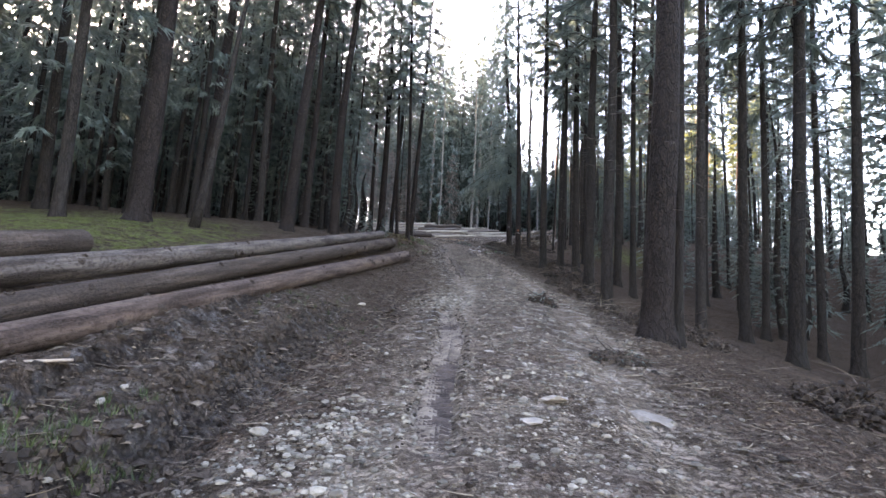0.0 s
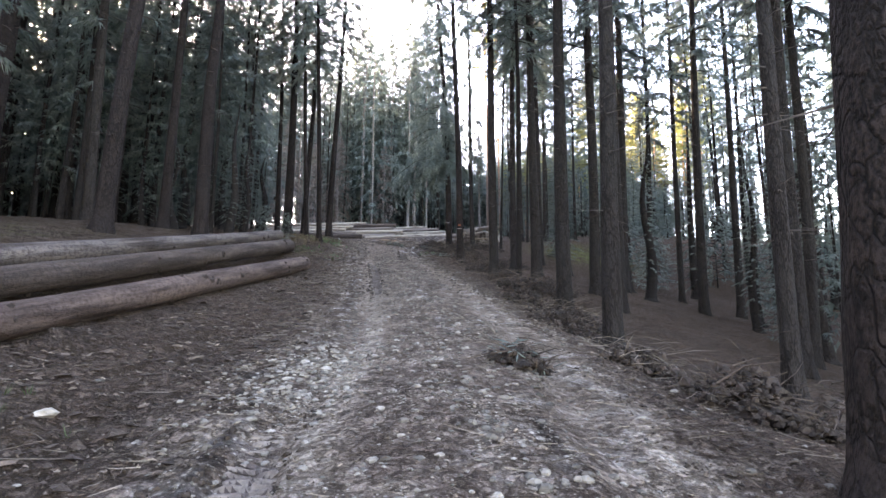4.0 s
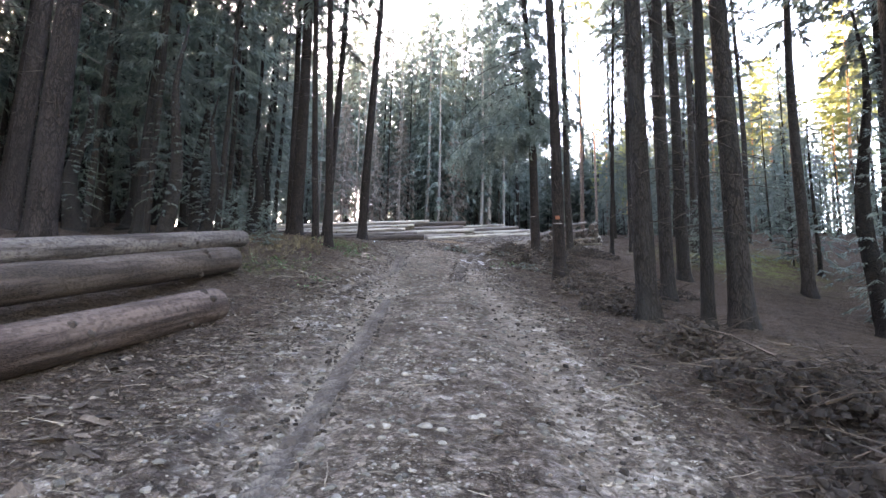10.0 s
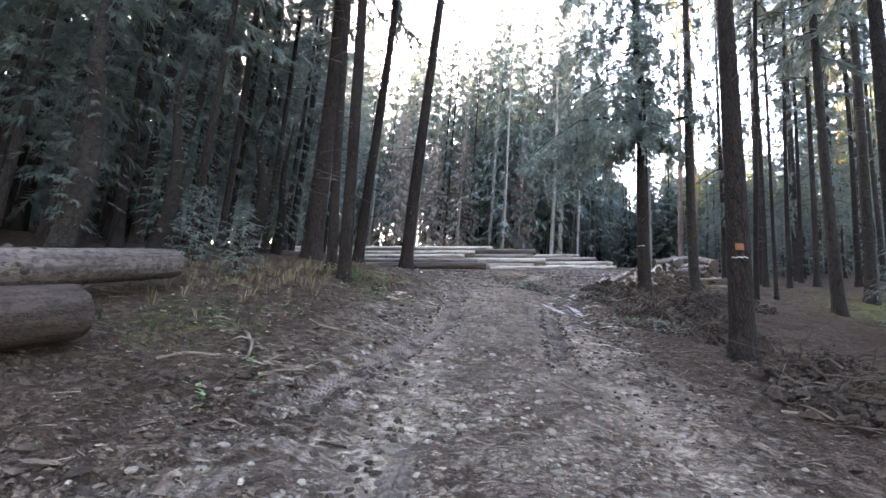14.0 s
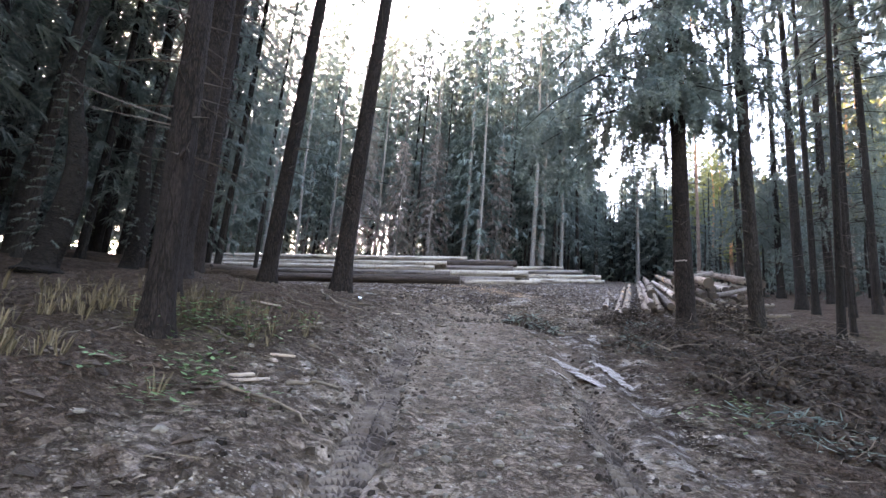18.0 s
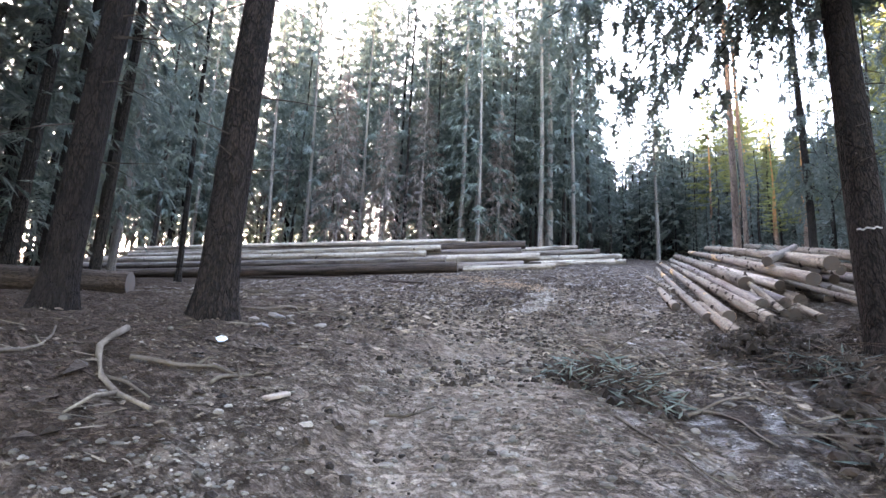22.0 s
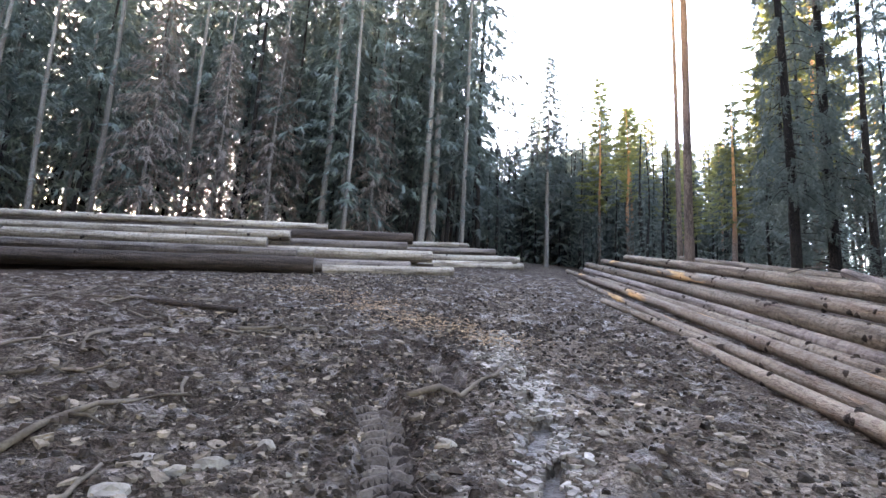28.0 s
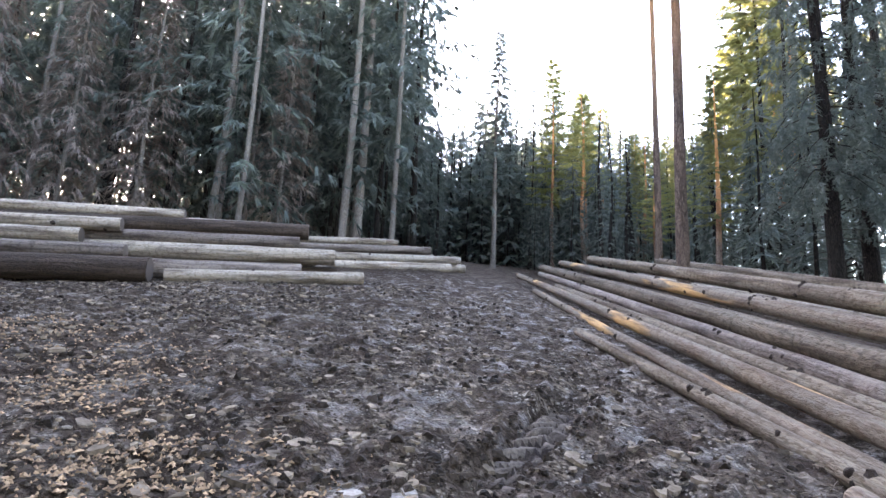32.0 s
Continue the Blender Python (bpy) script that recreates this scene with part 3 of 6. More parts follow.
# ---------------------------------------------------------------- trees
def tube(path, radii, sides, wobble=0.0, flute=0.0, seed=0):
    """A closed tube along upright-ish rings: vertices and faces."""
    verts, faces = [], []
    n = len(path)
    for k, (p, r) in enumerate(zip(path, radii)):
        p = Vector(p)
        ahead = (Vector(path[min(k + 1, n - 1)]) - Vector(path[max(k - 1, 0)])).normalized()
        side = ahead.orthogonal().normalized() if abs(ahead.z) < 0.9 else Vector((1, 0, 0))
        side = (side - ahead * side.dot(ahead)).normalized()
        up = ahead.cross(side)
        for i in range(sides):
            a = 2 * math.pi * i / sides
            rr = r * (1 + wobble * noise.noise(Vector((math.cos(a) * 2 + seed, math.sin(a) * 2, p.z * 1.3 + p.x + p.y))))
            rr *= 1 + flute * math.exp(-k * 0.9) * math.cos(5 * a + seed)
            verts.append(p + (side * math.cos(a) + up * math.sin(a)) * rr)
    for k in range(n - 1):
        for i in range(sides):
            j = (i + 1) % sides
            faces.append((k * sides + i, k * sides + j, (k + 1) * sides + j, (k + 1) * sides + i))
    faces.append(tuple(range(sides))[::-1])
    faces.append(tuple(range((n - 1) * sides, n * sides)))
    return verts, faces


def trunk_mesh(name, seed, sides=14, height=24.0):
    """A tapered trunk 0.4 m thick at breast height, with root flare."""
    rng = random.Random(seed)
    hs = [-0.5, -0.05, 0.12, 0.3, 0.6, 1.0, 1.6, 2.6, 4, 5.5, 7, 9, 11.5, 14, 17, 20, height]
    bend, turn = rng.uniform(0.02, 0.12), rng.uniform(0, 6.28)
    path = [(bend * math.sin(h * 0.35 + turn), bend * math.cos(h * 0.27 + turn) - bend * math.cos(turn), h) for h in hs]
    path = [(x - path[1][0], y - path[1][1], h) for x, y, h in path]
    radii = [0.2 * (1 - 0.9 * max(0, h) / height) * (1 + 0.55 * math.exp(-max(0.0, h) / 0.22)) + 0.006 for h in hs]
    verts, faces = tube(path, radii, sides, 0.12, 0.16, seed)
    return mesh_of(name, verts, faces)


def stick(verts, faces, pts, r0, r1, sides=3):
    n = len(pts)
    path = [Vector(p) for p in pts]
    base = len(verts)
    for k, p in enumerate(path):
        ahead = (path[min(k + 1, n - 1)] - path[max(k - 1, 0)])
        ahead = ahead.normalized() if ahead.length > 1e-6 else Vector((0, 0, 1))
        s = ahead.orthogonal().normalized()
        u = ahead.cross(s)
        r = r0 + (r1 - r0) * k / (n - 1)
        for i in range(sides):
            a = 2 * math.pi * i / sides
            verts.append(p + (s * math.cos(a) + u * math.sin(a)) * r)
    for k in range(n - 1):
        for i in range(sides):
            j = (i + 1) % sides
            faces.append((base + k * sides + i, base + k * sides + j, base + (k + 1) * sides + j, base + (k + 1) * sides + i))
    faces.append(tuple(base + i for i in range(sides))[::-1])
    faces.append(tuple(base + (n - 1) * sides + i for i in range(sides)))


def crown_mesh(name, seed, height, low, reach, branches, sprays, fingers, size, droop=0.35, hang=0.4, sticks=True, top=0.9, ragged=0.25, lean_to=None, broad=0.075, pack=0.95):
    """Needled branches all round a trunk: each branch a bowed stick that carries ragged sprays of needles."""
    rng = random.Random(seed)
    verts, faces, wood = [], [], 0
    bows = []
    for k in range(branches):
        f = (k + rng.random()) / branches
        z = low + (height - low) * f ** pack
        a = k * 2.4 + rng.uniform(-0.5, 0.5)
        length = reach * ((1 - f) ** top * (0.35 + 0.65 * min(1, f * 5 + 0.35))) * rng.uniform(1 - ragged, 1 + ragged) + 0.25
        if lean_to is not None:
            length *= 0.75 + 0.55 * max(0.0, math.cos(a - lean_to)) ** 1.0
        rise = rng.uniform(0.0, 0.25) + 0.35 * f
        bows.append((z, a, length, rise, droop * (1 - 0.6 * f)))
    def at(b, s):
        z, a, length, rise, dr = b
        return Vector((math.cos(a) * length * s, math.sin(a) * length * s, z + length * (rise * s - dr * s * s * 1.3)))
    if sticks:
        for b in bows:
            stick(verts, faces, [at(b, 0), at(b, 0.5), at(b, 0.95)], 0.012 + 0.006 * b[2], 0.004)
        wood = len(faces)
    for b in bows:
        count = max(3, round(sprays * (0.35 + b[2] / reach)))
        radial = Vector((math.cos(b[1]), math.sin(b[1]), 0))
        across = Vector((-radial.y, radial.x, 0))
        for i in range(count):
            s = 0.18 + 0.82 * (i + rng.random()) / count
            p = at(b, s)
            side = 1 if i % 2 else -1
            way = radial * rng.uniform(0.3, 1.0) + across * side * rng.uniform(0.2, 1.1) * (1.15 - s) * 1.3 + Vector((0, 0, -rng.uniform(0.0, 1.0) * hang * 2))
            way.normalize()
            long_ = size * rng.uniform(0.6, 1.25) * (1.1 - 0.4 * s)
            for g in range(fingers):
                w2 = (way + Vector((rng.uniform(-0.45, 0.45), rng.uniform(-0.45, 0.45), rng.uniform(-0.4, 0.2)))).normalized()
                flat = w2.cross(Vector((rng.uniform(-0.6, 0.6), rng.uniform(-0.6, 0.6), 1))).normalized()
                q = p + w2 * long_ * rng.uniform(0.0, 0.25)
                half = long_ * rng.uniform(0.6, 1.0) * broad
                n = len(verts)
                verts += [q - flat * half, q + w2 * long_ + Vector((0, 0, -0.12 * long_)), q + flat * half]
                faces.append((n, n + 1, n + 2))
    me = mesh_of(name, verts, faces)
    return me, wood


def weeping_mesh(seed, low, reach, lean_to, boughs=170, rich=1.0):
    """A spruce whose drooping boughs carry ragged hanging strands of needles, longer on one side."""
    rng = random.Random(seed)
    verts, faces, strands = [], [], []
    for k in range(boughs):
        f = (k + rng.random()) / boughs
        z, a = low + (24 - low) * f ** 1.7, k * 2.4 + rng.uniform(-0.5, 0.5)
        length = reach * (1 - f) ** 0.7 * rng.uniform(0.55, 1.2) * (0.4 + 0.85 * max(0.0, math.cos(a - lean_to)) ** 1.5) + 0.3
        d, rise, fall = Vector((math.cos(a), math.sin(a), 0)), rng.uniform(0.0, 0.3), rng.uniform(0.5, 0.8)
        side = Vector((-d.y, d.x, 0))
        pts = [d * length * s + side * 0.12 * length * math.sin(3 * s + k) + Vector((0, 0, z + length * (rise * s - fall * s * s))) for s in (0, 0.3, 0.6, 0.85, 1.0)]
        stick(verts, faces, pts, 0.014 + 0.006 * length, 0.004)
        for _ in range(int((6 + 6 * length) * rich)):
            s = 0.15 + 0.85 * rng.random()
            i = min(3, int(s * 4))
            strands.append((pts[i].lerp(pts[i + 1], rng.random()) + side * rng.gauss(0, 0.16) * length * 0.5, rng.uniform(0.15, 0.45) + 0.55 * rng.random() ** 3, d))
    wood = len(faces)
    for p, long_, d in strands:
        sway = d * rng.uniform(-0.1, 0.35) + Vector((rng.uniform(-0.2, 0.2), rng.uniform(-0.2, 0.2), -1))
        for _ in range(int(17 + long_ * 30)):
            t = rng.random()
            q = p + sway * long_ * t
            w = Vector((rng.uniform(-1, 1), rng.uniform(-1, 1), rng.uniform(-1.6, 0.1))).normalized() * rng.uniform(0.1, 0.22) * (1.2 - 0.6 * t)
            s = w.cross(Vector((rng.uniform(-1, 1), rng.uniform(-1, 1), 0.3))).normalized() * rng.uniform(0.013, 0.026)
            n = len(verts)
            verts += [q - s, q + s, q + w]
            faces.append((n, n + 1, n + 2))
    return mesh_of("crown", verts, faces), wood


def finish_crown(me, wood, needles, bark):
    me.materials.append(needles)
    me.materials.append(bark)
    if wood:
        idx = [1] * wood + [0] * (len(me.polygons) - wood)
        me.polygons.foreach_set("material_index", idx)
    return me


def dead_mesh(name, seed, low, high, count, long_):
    """Bare dead twigs round the lower trunk."""
    rng = random.Random(seed)
    verts, faces = [], []
    for k in range(count):
        z, a = rng.uniform(low, high), rng.uniform(0, 6.28)
        length = long_ * rng.uniform(0.25, 1.0) * (0.5 + 0.5 * (z - low) / (high - low))
        d = Vector((math.cos(a), math.sin(a), 0))
        side = Vector((-d.y, d.x, 0))
        bow, sway = rng.uniform(-0.35, 0.1), rng.uniform(-0.2, 0.2)
        pts = [d * 0.08 + Vector((0, 0, z)), d * length * 0.5 + side * sway * length * 0.4 + Vector((0, 0, z + bow * length * 0.3)), d * length + side * sway * length + Vector((0, 0, z + bow * length))]
        stick(verts, faces, pts, 0.013, 0.003)
        for _ in range(rng.randint(0, 3)):
            s = rng.uniform(0.4, 0.9)
            p = pts[1].lerp(pts[2], s)
            stick(verts, faces, [p, p + (d * rng.uniform(0.1, 0.5) + side * rng.uniform(-0.6, 0.6) + Vector((0, 0, rng.uniform(-0.4, 0.1)))) * length * 0.35], 0.006, 0.002)
    return mesh_of(name, verts, faces)


TRUNKS = [trunk_mesh("trunk", 3 + k) for k in range(6)]
SLIM = [trunk_mesh("trunk", 23 + k, 8) for k in range(4)]
NEAR = [finish_crown(*crown_mesh("crown", 40 + k, 25, low, reach, 92, 16, 6, 0.44, broad=0.1), SPRUCE_GREEN, SPRUCE_BARK) for k, (low, reach) in enumerate([(8.5, 2.6), (10.0, 2.3), (7.5, 2.9), (12.0, 2.2)])]
THIN = [finish_crown(*crown_mesh("crown", 50 + k, 24, low, reach, 74, 11, 6, 0.42, hang=0.2, ragged=0.5, broad=0.1), SPRUCE_GREEN, SPRUCE_BARK) for k, (low, reach) in enumerate([(9.0, 1.9), (11.5, 1.7), (7.0, 2.1)])]
MID = [finish_crown(*crown_mesh("crown", 60 + k, 24, low, reach, 92, 9, 6, 0.5, hang=0.3, sticks=False, ragged=0.45, broad=0.1), SPRUCE_GREEN, SPRUCE_BARK) for k, (low, reach) in enumerate([(5.0, 2.7), (6.5, 2.5), (4.2, 2.9), (8.0, 2.3)])]
FULL = [finish_crown(*crown_mesh("crown", 70 + k, 23, low, reach, 100, 10, 6, 0.46, hang=0.3, sticks=False, ragged=0.4, broad=0.1), SPRUCE_GREEN, SPRUCE_BARK) for k, (low, reach) in enumerate([(2.5, 2.9), (3.5, 2.7), (1.6, 2.6)])]
WEEPING = [finish_crown(*weeping_mesh(80, 5.4, 3.5, math.pi * 1.08, 190, 1.2), SPRUCE_GREEN, SPRUCE_BARK), finish_crown(*weeping_mesh(81, 6.0, 2.2, math.pi * 0.9, 80, 0.6), SPRUCE_GREEN, SPRUCE_BARK), finish_crown(*weeping_mesh(82, 3.4, 2.0, math.pi, 90, 0.8), SPRUCE_GREEN, SPRUCE_BARK)]
PINE_TOP = [finish_crown(*crown_mesh("crown", 90 + k, 25, 15.5, 2.3, 46, 16, 9, 0.42, 0.0, 0.05, broad=0.06, top=0.5, ragged=0.6), PINE_GREEN, PINE_BARK) for k in range(2)]
PINE_FAR = [finish_crown(*crown_mesh("crown", 95 + k, 24, 7.0 + 3 * k, 3.1, 90, 14, 5, 0.66, 0.05, 0.1, sticks=False, broad=0.16, top=0.6, ragged=0.55), PINE_GREEN, PINE_BARK) for k in range(2)]
SOLO = finish_crown(*crown_mesh("crown", 98, 24, 7.0, 3.3, 120, 15, 6, 0.5, 0.3, 0.3, broad=0.13, ragged=0.35), SPRUCE_GREEN, SPRUCE_BARK)
DEAD_TOP = finish_crown(*crown_mesh("crown", 99, 17, 3.0, 3.4, 130, 12, 4, 0.85, 0.5, 0.4, broad=0.04), DEAD_NEEDLES, PALE_BARK)
YOUNG = finish_crown(*crown_mesh("crown", 101, 3.0, 0.25, 0.9, 60, 7, 3, 0.32, 0.15, 0.2, ragged=0.2), SPRUCE_GREEN, SPRUCE_BARK)
DEAD = [dead_mesh("dead_branch_tangle", 120 + k, 1.6, 11, 46, 1.9) for k in range(3)]
DEAD_LIGHT = [dead_mesh("dead_branch_tangle", 130 + k, 2.2, 10, 32, 1.5) for k in range(3)]

dice = random.Random(11)
planted = []


def tree(x, y, thick, crown, tilt=(0.0, 0.0), bark=None, dead=None, tall=1.0, label="", name="spruce_tree", category="spruce tree", group="forest trees", trunks=None, turn=None, z=None):
    """A tree: empty at its foot, with trunk, crown and dead lower branches."""
    a = dice.uniform(0, 360) if turn is None else turn
    foot = pose(x, y, (surface(x, y) if z is None else z) - 0.02)
    lean = Euler((math.atan(-tilt[1]), math.atan(tilt[0]), 0)).to_matrix().to_4x4()
    root = thing(name, foot @ lean @ pose(0, 0, 0, 0, 0, a), label, category, group)
    me = dice.choice(trunks or TRUNKS)
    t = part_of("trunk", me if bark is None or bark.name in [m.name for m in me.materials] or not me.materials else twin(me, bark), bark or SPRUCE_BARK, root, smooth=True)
    t.scale = (thick / 0.4, thick / 0.4, tall)
    c = new("crown", crown)
    c.parent = root
    c.scale = (tall * (0.7 + 0.75 * min(thick, 0.5)), tall * (0.7 + 0.75 * min(thick, 0.5)), tall)
    if dead:
        d = tagged(part_of("dead_branch_tangle", dead, TWIG_BARK, root), kind="stuff")
        d.scale = (0.8 + thick * 0.7, 0.8 + thick * 0.7, 1)
    planted.append((x, y))
    return root


TWINS = {}


def twin(me, bark):
    """The same trunk in another bark, made once."""
    key = (me.name, bark.name)
    if key not in TWINS:
        other = me.copy()
        other.materials.clear()
        other.materials.append(bark)
        TWINS[key] = other
    return TWINS[key]


TWIG_BARK = plain_material("dead branch bark", (0.03, 0.024, 0.02), (0.065, 0.055, 0.0475), 5.0)
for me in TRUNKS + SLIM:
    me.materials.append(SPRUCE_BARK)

EDGE = "tall spruce with bare scaly trunk beside the muddy track"
# x, y, thickness at breast height, lean of the top per metre: right of the track, going up
for row in ((3.95, 9.65, 0.54, 0.0, 0.0), (4.35, 9.75, 0.22, 0.02, -0.01), (7.0, 14.2, 0.27, 0.014, 0.0), (10.3, 17.9, 0.36, 0.012, 0.0), (11.9, 19.4, 0.27, 0.017, -0.01),
            (8.9, 13.3, 0.38, 0.02, -0.013), (13.2, 18.4, 0.28, 0.018, -0.01), (12.2, 15.6, 0.36, 0.03, -0.02), (5.0, 15.8, 0.34, 0.0, 0.0), (5.8, 20.5, 0.4, 0.01, 0.0),
            (7.9, 23.5, 0.35, 0.012, 0.0), (10.9, 27.8, 0.42, 0.018, 0.0), (12.3, 24.6, 0.33, 0.02, -0.015), (7.9, 21.6, 0.26, 0.01, 0.0)):
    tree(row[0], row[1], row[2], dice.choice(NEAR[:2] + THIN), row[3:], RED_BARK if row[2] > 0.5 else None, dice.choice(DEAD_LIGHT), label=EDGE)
for row in ((6.75, 26.1, 0.37, -0.009, 0.0), (5.9, 25.5, 0.2, 0.0, 0.0), (5.1, 25.9, 0.34, -0.017, 0.0), (6.6, 28.9, 0.3, 0.0, 0.0), (15.0, 33.5, 0.33, 0.02, -0.01), (15.0, 30.5, 0.28, 0.013, 0.0),
            (14.5, 36.5, 0.42, 0.018, 0.0), (10.9, 40.3, 0.35, -0.018, 0.009), (9.9, 36.0, 0.44, -0.014, 0.008), (8.7, 40.6, 0.17, 0.03, -0.01), (13.3, 42.8, 0.36, 0.0, 0.0), (17.0, 45.0, 0.3, 0.0, 0.0)):
    tree(row[0], row[1], row[2], dice.choice(THIN[:1] + NEAR[:2]), row[3:], None, dice.choice(DEAD), label=EDGE)
marked = tree(4.65, 31.2, 0.33, THIN[1], (-0.03, 0.009), RED_BARK, DEAD_LIGHT[0], label="spruce marked with orange and white paint beside the track", turn=0)
banded = tree(5.3, 40.2, 0.4, WEEPING[0], (-0.05, 0.015), RED_BARK, DEAD_LIGHT[1], label="leaning spruce with weeping branches and a white paint band", turn=0)
tree(6.8, 40.25, 0.31, WEEPING[1], (-0.02, 0.0), None, DEAD[1], label="slim spruce with hanging branches beside the log pile", turn=0)
for row in ((11.4, 46.2, 0.21), (11.7, 44.9, 0.18), (13.6, 46.7, 0.24), (15.3, 46.9, 0.24), (15.6, 52.3, 0.22), (10.1, 42.4, 0.13), (12.2, 48.4, 0.36), (14.4, 49.6, 0.2), (16.9, 49.0, 0.25)):
    tree(row[0], row[1], row[2], dice.choice(THIN), (dice.uniform(-0.02, 0.02), 0), None, dice.choice(DEAD), label="slim spruce in the thin wood behind the log pile")
# left of the track
for row in ((-8.9, 15.7, 0.6, 0.016, 0.009), (-10.4, 23.1, 0.55, 0.038, 0.018), (-6.1, 21.2, 0.46, 0.042, 0.011), (-6.9, 27.0, 0.36, 0.02, 0.0), (-5.1, 25.6, 0.46, 0.02, 0.0), (-10.6, 31.0, 0.46, 0.0, 0.0)):
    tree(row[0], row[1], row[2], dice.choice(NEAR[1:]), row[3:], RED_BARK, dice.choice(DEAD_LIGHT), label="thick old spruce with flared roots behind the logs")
for row in ((-4.05, 36.1, 0.48, -0.01, -0.005), (-1.95, 32.7, 0.25, -0.045, -0.035), (-2.72, 34.05, 0.22, -0.05, -0.035), (-3.55, 38.6, 0.33, 0.016, 0.008), (-2.15, 39.1, 0.39, 0.03, 0.01), (-5.0, 38.4, 0.3, -0.03, -0.02)):
    tree(row[0], row[1], row[2], dice.choice(NEAR[:1] + NEAR[3:]), row[3:], RED_BARK, dice.choice(DEAD), label="rough-barked spruce at the edge of the clearing")
for row in ((-5.6, 33.2, 0.18), (-7.1, 32.9, 0.24), (-6.6, 36.0, 0.2), (-8.3, 35.0, 0.3), (-9.0, 38.5, 0.26), (-7.5, 40.2, 0.22), (-6.3, 30.6, 0.16)):
    tree(row[0], row[1], row[2], dice.choice(FULL[:2] + MID), (dice.uniform(-0.02, 0.02), 0), None, dice.choice(DEAD), tall=0.85, label="slim dark spruce in the dense wood")
for row in ((-11.9, 50.3, 0.2), (-12.6, 51.4, 0.17)):
    tree(row[0], row[1], row[2], THIN[0], (0.03, 0.01), PALE_BARK, DEAD_LIGHT[2], label="pale slim trunk standing in the clearing", trunks=SLIM)
# behind the log stacks
for row in ((5.0, 73.4, 0.5), (6.1, 74.0, 0.3), (8.7, 78.0, 0.26), (-1.6, 73.5, 0.36), (-3.4, 75.5, 0.26), (2.2, 76.0, 0.3), (-8.0, 76.0, 0.24), (0.4, 79.5, 0.3), (7.2, 81.5, 0.34), (3.9, 77.6, 0.26)):
    tree(row[0], row[1], row[2], dice.choice(MID[1:] + FULL[1:2]), (dice.uniform(-0.015, 0.015), 0), PALE_BARK if dice.random() < 0.7 else None, dice.choice(DEAD_LIGHT), 1.2, label="spruce with pale trunk at the edge of the dense stand")
for row in ((-9.8, 68.6, 0.85), (-4.2, 70.0, 0.75), (-6.9, 69.6, 0.7), (1.2, 71.8, 0.7)):
    tree(row[0], row[1], 0.2, DEAD_TOP, (0, 0), PALE_BARK, None, row[2], "dead spruce with grey brown bare branches", "dead_spruce", "dead tree", "dead spruces", SLIM)
tree(14.4, 78.5, 0.34, SOLO, (0, 0), PALE_BARK, DEAD_LIGHT[0], 0.7, "solitary slim spruce at the end of the clearing")
# pines and lit trees past the log pile
for row in ((11.26, 57.2, 0.32), (13.2, 60.6, 0.22)):
    tree(row[0], row[1], row[2], PINE_TOP[0], (-0.012, 0), PINE_BARK, None, 1.1, "tall bare pine with orange upper trunk", "pine_tree", "pine tree", "pines")
for row in ((12.9, 54.7, 0.3, 1.0), (15.2, 55.6, 0.34, 1.1), (15.6, 52.4, 0.3, 1.05), (17.6, 52.6, 0.34, 1.1)):
    tree(row[0], row[1], row[2], WEEPING[2], (-0.01, 0), None, dice.choice(DEAD), row[3], label="dark spruce with ragged hanging branches behind the pile")


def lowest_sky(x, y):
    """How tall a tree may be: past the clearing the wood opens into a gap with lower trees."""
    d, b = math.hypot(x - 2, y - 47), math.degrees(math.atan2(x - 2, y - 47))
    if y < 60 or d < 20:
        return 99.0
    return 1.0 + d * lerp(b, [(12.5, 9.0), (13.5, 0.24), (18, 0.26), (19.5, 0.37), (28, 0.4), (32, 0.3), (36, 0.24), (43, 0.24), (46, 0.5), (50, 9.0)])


def stand(count, inside, crowns, thick, gap, label, name="spruce_tree", category="spruce tree", group="forest trees", bark=None, tall=(0.8, 1.1), dead=None, seed=0, trunks=SLIM):
    """Trees thrown at random into a stretch of wood, none closer than gap."""
    rng = random.Random(seed)
    x0, x1, y0, y1, keep = inside
    made = tries = 0
    while made < count and tries < count * 30:
        tries += 1
        x, y = rng.uniform(x0, x1), rng.uniform(y0, y1)
        if not keep(x, y) or any((x - a) ** 2 + (y - b) ** 2 < gap * gap for a, b in planted):
            continue
        tree(x, y, rng.uniform(*thick), rng.choice(crowns), (rng.uniform(-0.02, 0.02), rng.uniform(-0.02, 0.02)), bark if rng.random() < 0.75 else None,
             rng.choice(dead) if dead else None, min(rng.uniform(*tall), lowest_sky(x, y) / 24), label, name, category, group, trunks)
        made += 1


FAR = [crown_mesh("crown", 150 + k, 24, low, reach, 70, 5, 3, 1.0, hang=0.15, sticks=False, ragged=0.45, broad=0.22)[0] for k, (low, reach) in enumerate([(5.0, 2.7), (7.0, 2.4), (9.5, 2.2)])]
FAR_LOW = [crown_mesh("crown", 160 + k, 22, low, reach, 76, 5, 3, 1.05, hang=0.15, sticks=False, ragged=0.45, broad=0.24)[0] for k, (low, reach) in enumerate([(1.2, 2.9), (2.4, 2.6)])]


UNDER = [crown_mesh("crown", 165 + k, 22, 0.8 + k, 4.5, 60, 3, 3, 2.2, hang=0.15, sticks=False, ragged=0.45, broad=0.12)[0] for k in range(2)]


def arrays_of(me):
    co = np.empty(len(me.vertices) * 3)
    me.vertices.foreach_get("co", co)
    return co.reshape(-1, 3), [tuple(p.vertices) for p in me.polygons]


